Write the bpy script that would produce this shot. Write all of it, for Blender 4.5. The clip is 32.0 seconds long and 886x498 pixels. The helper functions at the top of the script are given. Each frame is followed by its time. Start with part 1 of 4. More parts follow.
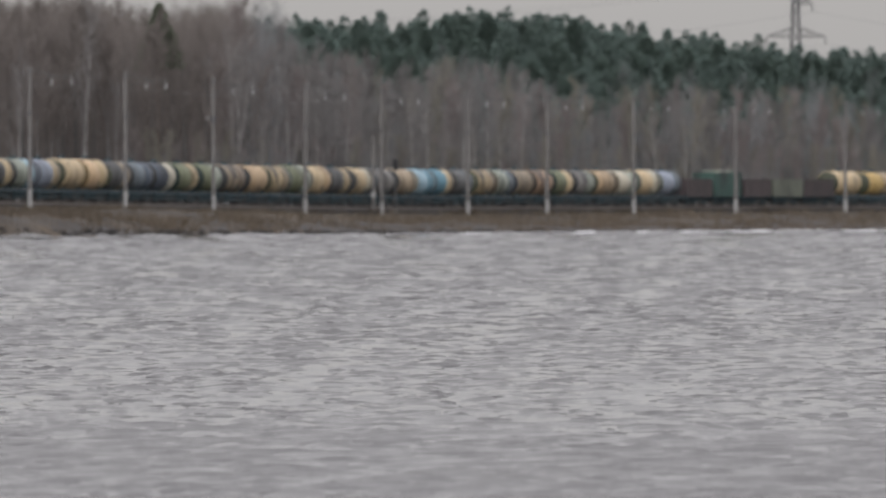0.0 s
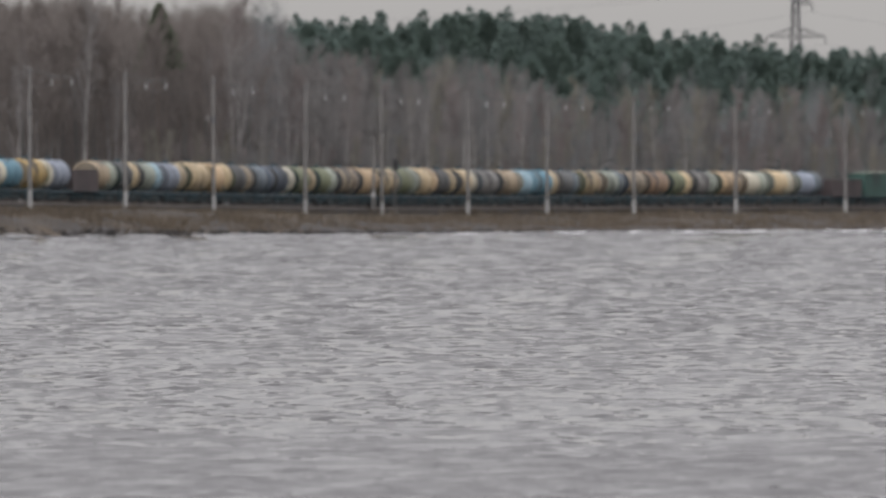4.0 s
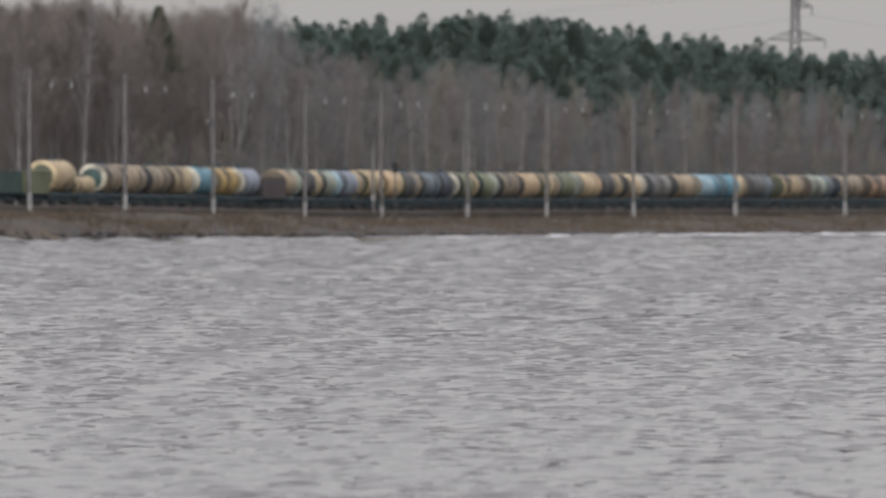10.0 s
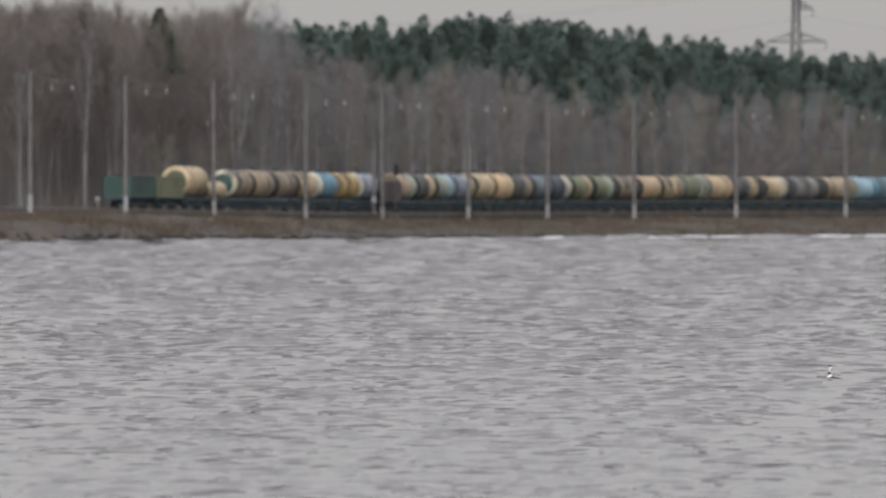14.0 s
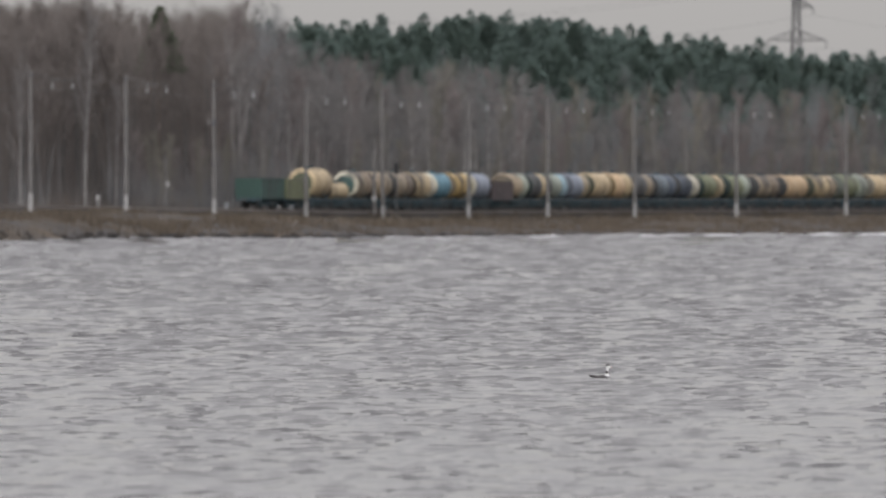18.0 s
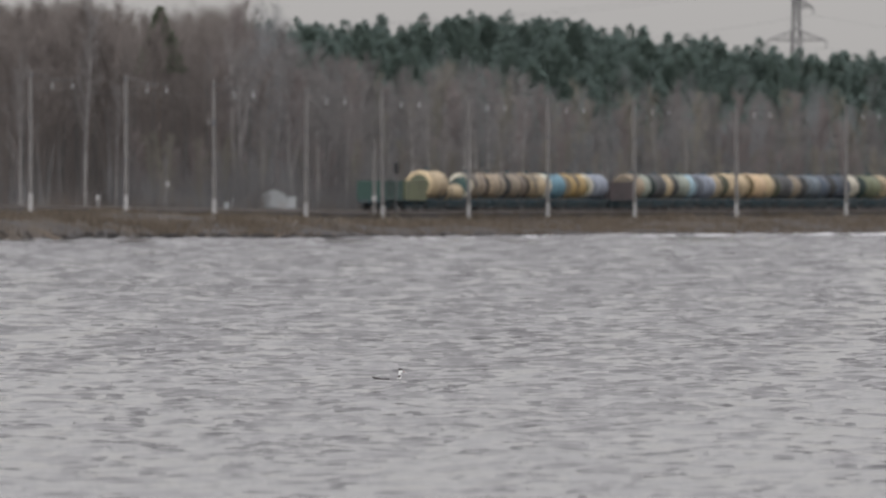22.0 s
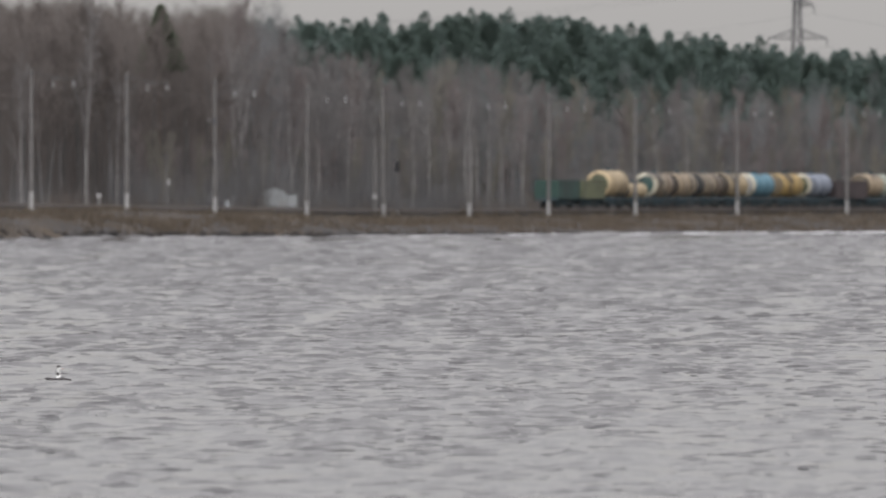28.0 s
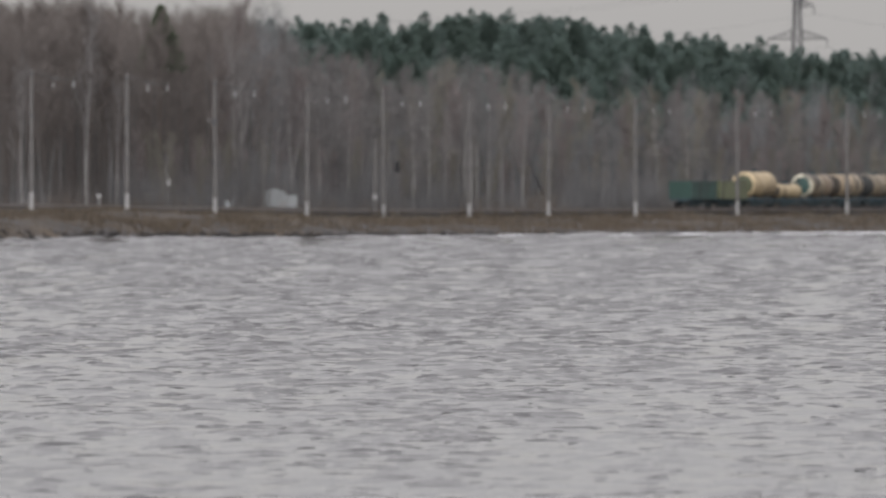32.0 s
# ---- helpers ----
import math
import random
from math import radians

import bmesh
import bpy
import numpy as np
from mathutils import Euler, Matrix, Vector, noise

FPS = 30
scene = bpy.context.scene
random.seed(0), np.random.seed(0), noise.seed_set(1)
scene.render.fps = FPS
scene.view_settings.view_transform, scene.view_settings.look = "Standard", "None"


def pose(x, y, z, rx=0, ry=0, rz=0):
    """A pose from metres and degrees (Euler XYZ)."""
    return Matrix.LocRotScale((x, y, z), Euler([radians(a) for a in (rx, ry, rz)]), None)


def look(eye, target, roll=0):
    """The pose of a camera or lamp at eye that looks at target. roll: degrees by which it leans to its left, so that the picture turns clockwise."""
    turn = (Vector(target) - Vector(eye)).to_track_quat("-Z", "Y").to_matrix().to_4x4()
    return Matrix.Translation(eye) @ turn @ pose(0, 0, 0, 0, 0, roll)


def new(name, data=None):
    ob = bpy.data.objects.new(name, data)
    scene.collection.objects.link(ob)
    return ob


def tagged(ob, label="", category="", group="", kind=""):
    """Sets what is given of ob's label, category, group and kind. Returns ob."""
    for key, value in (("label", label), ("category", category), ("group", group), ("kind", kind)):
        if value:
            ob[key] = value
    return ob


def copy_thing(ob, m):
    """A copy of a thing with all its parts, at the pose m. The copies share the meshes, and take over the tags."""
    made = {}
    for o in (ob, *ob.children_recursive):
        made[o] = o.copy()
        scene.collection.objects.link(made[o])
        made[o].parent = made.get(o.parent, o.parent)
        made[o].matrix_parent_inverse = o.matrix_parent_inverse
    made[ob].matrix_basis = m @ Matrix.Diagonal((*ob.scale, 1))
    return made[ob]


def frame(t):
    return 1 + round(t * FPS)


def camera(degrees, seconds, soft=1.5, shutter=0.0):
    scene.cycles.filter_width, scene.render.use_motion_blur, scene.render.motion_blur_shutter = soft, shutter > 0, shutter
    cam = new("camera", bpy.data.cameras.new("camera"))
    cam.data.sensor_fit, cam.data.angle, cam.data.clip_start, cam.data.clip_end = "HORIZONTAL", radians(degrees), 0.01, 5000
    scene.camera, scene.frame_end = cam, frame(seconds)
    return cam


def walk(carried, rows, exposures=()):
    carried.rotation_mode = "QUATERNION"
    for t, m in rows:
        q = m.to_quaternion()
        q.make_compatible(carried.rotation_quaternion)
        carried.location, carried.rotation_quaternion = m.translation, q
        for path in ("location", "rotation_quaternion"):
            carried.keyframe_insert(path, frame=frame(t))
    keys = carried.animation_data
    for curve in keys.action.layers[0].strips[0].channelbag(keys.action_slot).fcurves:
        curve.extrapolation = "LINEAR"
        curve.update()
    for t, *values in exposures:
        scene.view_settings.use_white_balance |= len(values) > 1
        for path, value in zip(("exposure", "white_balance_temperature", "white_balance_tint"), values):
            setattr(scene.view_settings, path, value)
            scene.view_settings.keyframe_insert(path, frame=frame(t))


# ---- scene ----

# Plan: the camera stands on a low shore at the origin and looks north (+y) over a lake. A railway runs along the far shore,
# from near left to far right. Lengths in metres, the lake's level is z = 0.
EYE = 4.0
FOCAL = 25800.0
DEG = 180 / math.pi
cam = camera(2 * math.atan(784 / FOCAL) * DEG, 32.0, soft=2.0, shutter=0.5)
# a long lens, focused on the middle of the lake
cam.data.dof.use_dof = True
cam.data.dof.focus_distance = 340.0
cam.data.dof.aperture_fstop = 4.3

# small drift of the tripod: seconds, sideways and upward sway
SWAY = ((0, 0, -6), (1, 0, -6.8), (2, 0.2, -7.6), (3, 0.2, -6.4), (3.5, 0, -6), (5.5, 0.2, -5.2), (6, -0.5, -5), (6.5, -0.6, -5.3), (7, -1.1, -6.4),
        (7.5, -0.8, -5), (8, -0.6, -2.2), (8.5, -0.4, -1.6), (9, -0.5, -0.5), (10, -0.7, -0.4), (10.5, -0.8, 0.5), (11, 0, 0), (12, 0, 0.3),
        (13, 0, 0), (13.5, 0.4, 0.7), (14, 0.6, 3), (14.5, 0.8, 1.2), (16.5, 1.2, 0.2), (17, 1.4, 0.3), (18, 1.3, 0.4), (19, 1.2, 0.6),
        (20, 1.4, 1.2), (21, 1.4, 1.1), (22, 1.3, 0.4), (23, 1.7, -0.6), (24, 2, -1), (25, 2.4, -1.3), (25.5, 2.4, -1.5), (27.5, 2.7, -3),
        (28, 2.7, -2.7), (29, 2.3, -1.9), (30, 2.9, -2.3), (31, 3, -2.1), (32, 2.8, -2))
walk(cam, [(t, pose(0, 0, EYE, 90 - (87 - b) / FOCAL * DEG, 0, a / FOCAL * DEG)) for t, a, b in SWAY], exposures=((0, -0.03), (32, -0.03)))

# ---- light: an even overcast sky, brighter overhead, and a wide weak sun ----
SUN_UP, SUN_TURN = 24.0, 190.0


def make_world():
    world = bpy.data.worlds.new("overcast_sky")
    scene.world = world
    world.use_nodes = True
    nt = world.node_tree
    nt.nodes.clear()
    out = nt.nodes.new("ShaderNodeOutputWorld")
    sky = nt.nodes.new("ShaderNodeTexSky")
    sky.sky_type = "NISHITA"
    sky.sun_disc = False
    sky.sun_elevation, sky.sun_rotation = radians(SUN_UP), radians(SUN_TURN)
    bg_sky = nt.nodes.new("ShaderNodeBackground")
    bg_sky.inputs["Strength"].default_value = 0.02
    grey = nt.nodes.new("ShaderNodeHueSaturation")
    grey.inputs["Saturation"].default_value = 0.25
    nt.links.new(sky.outputs[0], grey.inputs["Color"])
    nt.links.new(grey.outputs[0], bg_sky.inputs["Color"])
    tc = nt.nodes.new("ShaderNodeTexCoord")
    sep = nt.nodes.new("ShaderNodeSeparateXYZ")
    nt.links.new(tc.outputs["Generated"], sep.inputs[0])
    ramp = nt.nodes.new("ShaderNodeValToRGB")
    e = ramp.color_ramp.elements
    e[0].position, e[0].color = 0.0, (0.339, 0.325, 0.323, 1)
    e[1].position, e[1].color = 1.0, (1.5, 1.475, 1.57, 1)
    rim = e.new(0.02)
    rim.color = (0.349, 0.336, 0.336, 1)
    low = e.new(0.07)
    low.color = (0.47, 0.45, 0.457, 1)
    mid = e.new(0.35)
    mid.color = (0.76, 0.73, 0.755, 1)
    nt.links.new(sep.outputs["Z"], ramp.inputs[0])
    bg = nt.nodes.new("ShaderNodeBackground")
    nt.links.new(ramp.outputs[0], bg.inputs["Color"])
    add = nt.nodes.new("ShaderNodeAddShader")
    nt.links.new(bg.outputs[0], add.inputs[0])
    nt.links.new(bg_sky.outputs[0], add.inputs[1])
    nt.links.new(add.outputs[0], out.inputs["Surface"])
    lamp = bpy.data.lights.new("sun", "SUN")
    lamp.energy, lamp.angle, lamp.color = 1.5, radians(60), (1.0, 0.99, 0.98)
    sun = new("sun", lamp)
    a = radians(SUN_TURN)
    way = Vector((math.sin(a) * math.cos(radians(SUN_UP)), math.cos(a) * math.cos(radians(SUN_UP)), math.sin(radians(SUN_UP))))
    sun.matrix_world = look(way * 300, (0, 0, 0))


make_world()


# ---- materials ----
def paint(name, rgb, rough=0.7, metal=0.0, var=0.25, scale=1.2, fine=14.0, bump=0.15, dirt=None, dirt_amount=0.5, islands=0.0, objects=0.0, stretch=(1, 1, 1)):
    """A base colour with two scales of variation, optional dirt in patches, random shade per piece, and fine relief."""
    m = bpy.data.materials.new(name)
    m.use_nodes = True
    nt = m.node_tree
    bsdf = nt.nodes["Principled BSDF"]
    bsdf.inputs["Roughness"].default_value = rough
    bsdf.inputs["Metallic"].default_value = metal
    if rough >= 0.85:
        bsdf.inputs["Specular IOR Level"].default_value = 0.06
    tc = nt.nodes.new("ShaderNodeTexCoord")
    mp = nt.nodes.new("ShaderNodeMapping")
    mp.inputs["Scale"].default_value = stretch
    nt.links.new(tc.outputs["Object"], mp.inputs[0])
    if objects:
        which = nt.nodes.new("ShaderNodeObjectInfo")
        shift = nt.nodes.new("ShaderNodeVectorMath")
        shift.operation = "SCALE"
        shift.inputs[0].default_value = (37.0, 11.0, 23.0)
        nt.links.new(which.outputs["Random"], shift.inputs["Scale"])
        nt.links.new(shift.outputs[0], mp.inputs["Location"])

    def noisy(sc, detail):
        n = nt.nodes.new("ShaderNodeTexNoise")
        n.inputs["Scale"].default_value = sc
        n.inputs["Detail"].default_value = detail
        nt.links.new(mp.outputs[0], n.inputs["Vector"])
        return n

    big, small = noisy(scale, 3), noisy(fine, 2)
    total = nt.nodes.new("ShaderNodeMath")
    total.operation = "ADD"
    nt.links.new(big.outputs["Fac"], total.inputs[0])
    nt.links.new(small.outputs["Fac"], total.inputs[1])
    last = total
    if islands or objects:
        rnd = nt.nodes.new("ShaderNodeNewGeometry" if islands else "ShaderNodeObjectInfo")
        mul = nt.nodes.new("ShaderNodeMath")
        mul.operation = "MULTIPLY_ADD"
        mul.inputs[1].default_value = 4 * (islands or objects)
        mul.inputs[2].default_value = -2 * (islands or objects)
        nt.links.new(rnd.outputs["Random Per Island" if islands else "Random"], mul.inputs[0])
        last = nt.nodes.new("ShaderNodeMath")
        last.operation = "ADD"
        nt.links.new(total.outputs[0], last.inputs[0])
        nt.links.new(mul.outputs[0], last.inputs[1])
    ramp = nt.nodes.new("ShaderNodeMapRange")
    ramp.inputs["From Min"].default_value, ramp.inputs["From Max"].default_value = 0.5, 1.5
    ramp.inputs["To Min"].default_value, ramp.inputs["To Max"].default_value = 1 - var, 1 + var
    nt.links.new(last.outputs[0], ramp.inputs["Value"])
    hsv = nt.nodes.new("ShaderNodeHueSaturation")
    hsv.inputs["Color"].default_value = (*rgb, 1)
    nt.links.new(ramp.outputs[0], hsv.inputs["Value"])
    col = hsv.outputs[0]
    if dirt:
        patch = noisy(scale * 0.7, 4)
        cut = nt.nodes.new("ShaderNodeMapRange")
        cut.inputs["From Min"].default_value, cut.inputs["From Max"].default_value = 0.66 - 0.3 * dirt_amount, 0.8 - 0.3 * dirt_amount
        nt.links.new(patch.outputs["Fac"], cut.inputs["Value"])
        mix = nt.nodes.new("ShaderNodeMix")
        mix.data_type = "RGBA"
        mix.inputs["B"].default_value = (*dirt, 1)
        nt.links.new(cut.outputs[0], mix.inputs["Factor"])
        nt.links.new(col, mix.inputs["A"])
        col = mix.outputs["Result"]
    nt.links.new(col, bsdf.inputs["Base Color"])
    if bump:
        b = nt.nodes.new("ShaderNodeBump")
        b.inputs["Strength"].default_value = bump
        b.inputs["Distance"].default_value = 0.05
        nt.links.new(small.outputs["Fac"], b.inputs["Height"])
        nt.links.new(b.outputs[0], bsdf.inputs["Normal"])
    return m


def water_material():
    m = paint("lake_water", (0.048, 0.047, 0.047), rough=0.06, var=0.1, scale=0.02, fine=1.6, bump=0.0)
    nt = m.node_tree
    bsdf = nt.nodes["Principled BSDF"]
    bsdf.inputs["IOR"].default_value = 1.333
    tc = nt.nodes.new("ShaderNodeTexCoord")
    ripple = nt.nodes.new("ShaderNodeTexNoise")
    ripple.inputs["Scale"].default_value, ripple.inputs["Detail"].default_value = 1.7, 3
    bump = nt.nodes.new("ShaderNodeBump")
    bump.inputs["Strength"].default_value, bump.inputs["Distance"].default_value = 0.35, 0.1
    nt.links.new(tc.outputs["Object"], ripple.inputs["Vector"])
    nt.links.new(ripple.outputs["Fac"], bump.inputs["Height"])
    nt.links.new(bump.outputs[0], bsdf.inputs["Normal"])
    return m


M_WATER = water_material()
M_GROUND = paint("bank_earth", (0.082, 0.077, 0.074), 0.95, scale=0.12, fine=1.5, var=0.4, bump=0.6, dirt=(0.112, 0.092, 0.072), dirt_amount=0.34)
M_BALLAST = paint("ballast", (0.07, 0.065, 0.062), 0.95, scale=0.6, fine=9, bump=0.8)
M_STONE = paint("wet_stone", (0.036, 0.034, 0.033), 0.9, scale=1, fine=8, bump=0.5, islands=0.2)
M_ICE = paint("shore_ice", (0.66, 0.66, 0.67), 0.45, scale=0.4, fine=3, var=0.12, bump=0.4)
M_GRASS = paint("dry_grass", (0.158, 0.13, 0.1), 0.9, scale=0.05, fine=1, var=0.4, bump=0, islands=0.25)
M_SHRUB = paint("bare_shrub", (0.172, 0.147, 0.122), 0.9, scale=0.3, fine=3, var=0.3, bump=0, islands=0.2)
M_TWIG = paint("bare_twigs", (0.196, 0.188, 0.184), 0.9, scale=0.15, fine=2, var=0.16, bump=0, objects=0.25)
M_TWIG_RED = paint("birch_twigs", (0.202, 0.177, 0.171), 0.9, scale=0.15, fine=2, var=0.16, bump=0, objects=0.25)
M_TWIG_TAN = paint("willow_twigs", (0.206, 0.195, 0.166), 0.9, scale=0.15, fine=2, var=0.16, bump=0, objects=0.25)
# brown twigs with the dimmer left side of the wood put into their colour
M_TWIG_DIM = paint("dimmed_twigs", (0.178, 0.158, 0.147), 0.9, scale=0.15, fine=2, var=0.16, bump=0, objects=0.2)
M_TWIG_FAR = paint("far_twigs", (0.19, 0.195, 0.199), 0.9, scale=0.03, fine=0.3, var=0.3, bump=0, islands=0.08)
M_SAPLING = paint("thin_saplings", (0.174, 0.173, 0.174), 0.9, scale=0.1, fine=1, var=0.3, bump=0, islands=0.15)
M_BIRCH = paint("birch_bark", (0.3, 0.289, 0.28), 0.85, scale=0.8, fine=5, var=0.3, dirt=(0.14, 0.12, 0.11), dirt_amount=0.38, stretch=(1, 1, 2.2))
M_BARK = paint("grey_bark", (0.17, 0.166, 0.163), 0.9, scale=0.8, fine=6, var=0.3, objects=0.3)
# both pine colours are lifted well above real needles to stand for haze
M_PINE = paint("pine_needles", (0.172, 0.225, 0.197), 0.85, scale=0.25, fine=3, var=0.15, bump=0, objects=0.12)
M_PINE_FAR = paint("far_needles", (0.174, 0.225, 0.203), 0.85, scale=0.05, fine=0.7, var=0.25, bump=0, islands=0.08)
M_SPRUCE = paint("spruce_needles", (0.14, 0.172, 0.118), 0.85, scale=0.3, fine=3, var=0.2, bump=0)


def leafy(m, share):
    """Lets light pass through thin leaves, needles and blades."""
    nt = m.node_tree
    bsdf, out = nt.nodes["Principled BSDF"], nt.nodes["Material Output"]
    thin = nt.nodes.new("ShaderNodeBsdfTranslucent")
    nt.links.new(bsdf.inputs["Base Color"].links[0].from_socket, thin.inputs["Color"])
    mix = nt.nodes.new("ShaderNodeMixShader")
    mix.inputs[0].default_value = share
    nt.links.new(bsdf.outputs[0], mix.inputs[1])
    nt.links.new(thin.outputs[0], mix.inputs[2])
    nt.links.new(mix.outputs[0], out.inputs["Surface"])


for _m in (M_PINE, M_PINE_FAR, M_SPRUCE, M_GRASS):
    leafy(_m, 0.68)
M_PINEBARK = paint("pine_bark", (0.14, 0.11, 0.09), 0.9, scale=0.6, fine=5, var=0.3)
M_CONCRETE = paint("pole_concrete", (0.175, 0.169, 0.164), 0.9, scale=0.7, fine=6, var=0.2, dirt=(0.13, 0.125, 0.12), dirt_amount=0.4)
M_WHITE = paint("white_paint", (0.33, 0.325, 0.32), 0.7, scale=0.9, fine=6, var=0.15, dirt=(0.35, 0.33, 0.3), dirt_amount=0.35)
M_STEEL = paint("dark_steel", (0.12, 0.12, 0.125), 0.6, 0.4, scale=1, fine=9)
M_GALV = paint("galvanised_steel", (0.13, 0.13, 0.13), 0.7, 0.2, scale=1, fine=9)
M_PYLON = paint("weathered_zinc", (0.1, 0.1, 0.105), 0.8, 0.1, scale=1, fine=9)
M_GLASS = paint("insulator_glass", (0.6, 0.61, 0.62), 0.25, scale=3, fine=12, var=0.08)
# frame colour carries the bluish lift of distant haze over dark steel
M_FRAME = paint("wagon_frame", (0.062, 0.088, 0.1), 0.85, scale=0.9, fine=6, var=0.35, dirt=(0.12, 0.12, 0.115), dirt_amount=0.35)
M_WHEEL = paint("wheel_steel", (0.06, 0.058, 0.058), 0.6, 0.3, scale=2, fine=9)
M_RAIL = paint("rail_steel", (0.2, 0.17, 0.15), 0.5, 0.6, scale=0.5, fine=6)
M_SHED = paint("grey_shed_paint", (0.31, 0.325, 0.332), 0.8, scale=0.5, fine=5, var=0.15, dirt=(0.25, 0.24, 0.23), dirt_amount=0.35)
M_BLACK = paint("signal_black", (0.03, 0.03, 0.032), 0.7, scale=2, fine=9)
M_BIRD_DARK = paint("dark_feathers", (0.05, 0.045, 0.045), 0.8, scale=8, fine=60, var=0.3)
M_BIRD_WHITE = paint("white_feathers", (0.85, 0.85, 0.84), 0.8, scale=8, fine=60, var=0.08)
M_BILL = paint("pale_bill", (0.5, 0.35, 0.3), 0.5, scale=9, fine=60)


# ---- mesh helpers ----
def mesh_of(name, bm, mat, smooth=False):
    me = bpy.data.meshes.new(name)
    bm.to_mesh(me)
    bm.free()
    if smooth:
        me.polygons.foreach_set("use_smooth", [True] * len(me.polygons))
    me.materials.append(mat)
    return me


def piece(name, me, parent=None, m=None, label=""):
    """Links a mesh as one object, under a thing or part if one is given."""
    ob = new(name, me)
    if parent:
        ob.parent = parent
    if m is not None:
        ob.matrix_basis = m
    return tagged(ob, label=label)


def part(name, bm, mat, parent, label="", smooth=False):
    return piece(name, mesh_of(name, bm, mat, smooth), parent, None, label)


def raw(name, verts, faces, mat, smooth=False):
    me = bpy.data.meshes.new(name)
    me.from_pydata(verts, [], faces)
    if smooth:
        me.polygons.foreach_set("use_smooth", [True] * len(me.polygons))
    me.materials.append(mat)
    return me


def box(bm, x, y, z, sx, sy, sz, bevel=0.0, turn=None):
    made = bmesh.ops.create_cube(bm, size=1)["verts"]
    m = Matrix.Translation((x, y, z)) @ (turn or Matrix()) @ Matrix.Diagonal((sx, sy, sz, 1))
    bmesh.ops.transform(bm, matrix=m, verts=made)
    if bevel:
        edges = list({e for v in made for e in v.link_edges})
        bmesh.ops.bevel(bm, geom=edges, offset=bevel, segments=2, affect="EDGES", profile=0.5)


def tube(bm, a, b, r0, r1=None, n=8, caps=True):
    a, b = Vector(a), Vector(b)
    r1 = r0 if r1 is None else r1
    q = (b - a).to_track_quat("Z", "Y")
    rings = []
    for p, r in ((a, r0), (b, r1)):
        rings.append([bm.verts.new(p + q @ Vector((r * math.cos(i * 2 * math.pi / n), r * math.sin(i * 2 * math.pi / n), 0))) for i in range(n)])
    for i in range(n):
        bm.faces.new((rings[0][i], rings[0][(i + 1) % n], rings[1][(i + 1) % n], rings[1][i]))
    if caps:
        bm.faces.new(rings[0][::-1])
        bm.faces.new(rings[1])


def lathe_x(bm, profile, n=28, cz=0.0, caps=False):
    """A body of revolution about the x axis; profile rows are (x, radius)."""
    rings = []
    for x, r in profile:
        rings.append([bm.verts.new((x, r * math.cos(i * 2 * math.pi / n), cz + r * math.sin(i * 2 * math.pi / n))) for i in range(n)])
    for a, b in zip(rings, rings[1:]):
        for i in range(n):
            bm.faces.new((a[i], a[(i + 1) % n], b[(i + 1) % n], b[i]))
    if caps:
        bm.faces.new(rings[0][::-1])
        bm.faces.new(rings[-1])
    bmesh.ops.recalc_face_normals(bm, faces=bm.faces[:])


def thing(name, label, category, group="", m=None):
    ob = new(name)
    if m is not None:
        ob.matrix_basis = m
    return tagged(ob, label, category, group)


# ---- the plan of the railway ----
CURVE = (-0.7241, 3.4648, 5.037, 1.0493, 40.2343, -7.6188)
SLOPES = np.polyder(CURVE)
Y_LOW, Y_HIGH = 1452.0, 1965.0


def track_x(y):
    """Where the track's middle lies, east, at y north; straight beyond the curve."""
    y = np.asarray(y, float)
    yc = np.clip(y, Y_LOW, Y_HIGH)
    u = (yc - 1700) / 200
    slope = np.polyval(SLOPES, u) / 200
    return np.polyval(CURVE, u) + slope * (y - yc), slope


def rail_z(y):
    u = np.clip((np.asarray(y, float) - 1440) / 290, 0, 1)
    return 3.6 - 0.85 * u * u * (3 - 2 * u)


def beside(y0, p):
    """A point p metres to the land side of the track (negative: to the lake), square to it at y0."""
    x, k = track_x(y0)
    n = np.sqrt(1 + k * k)
    return x - p / n, np.asarray(y0, float) + p * k / n


def shore_p(y0):
    """The waterline: a line that leaves the railway towards the right."""
    x, k = track_x(y0)
    p = np.sqrt(1 + k * k) * (1564 + 2.36 * x - np.asarray(y0, float)) / (k + 2.36)
    return np.clip(p, -150.0, -8.5)


def pole_z(y0):
    return np.interp(y0, (1300, 1511, 1556, 1601, 1647, 1692, 1737, 1783, 2300), (2.75, 2.75, 2.65, 2.15, 1.75, 1.35, 1.55, 1.7, 1.7))


def ground_z(y0, p):
    """Height of the ground at y0 along and p across the track (arrays)."""
    ps, zr, zp = shore_p(y0), rail_z(y0), pole_z(y0)
    z = np.where(p < ps, np.maximum(-2.0, 0.09 * (p - ps)), 0.0)
    f = np.clip((p - ps) / (-3.4 - ps), 0, 1)
    z = np.where(p >= ps, zp * f ** 0.75, z)
    g = np.clip((p + 2.3) / 0.6, 0, 1)
    z = np.where(p > -2.3, zp + (zr - 0.3 - zp) * g, z)
    g = np.clip((p - 2.0) / 2.5, 0, 1)
    z = np.where(p > 2.0, zr - 0.32 - 0.9 * g, z)
    z = np.where(p > 12, zr - 1.2 + 0.07 * (np.minimum(p, 130) - 12) + 0.01 * (np.maximum(p, 130) - 130), z)
    return z


def spot(y0, p):
    """The ground point there, as plain floats."""
    x, y = beside(y0, p)
    return float(x), float(y), float(ground_z(np.float64(y0), np.float64(p)))


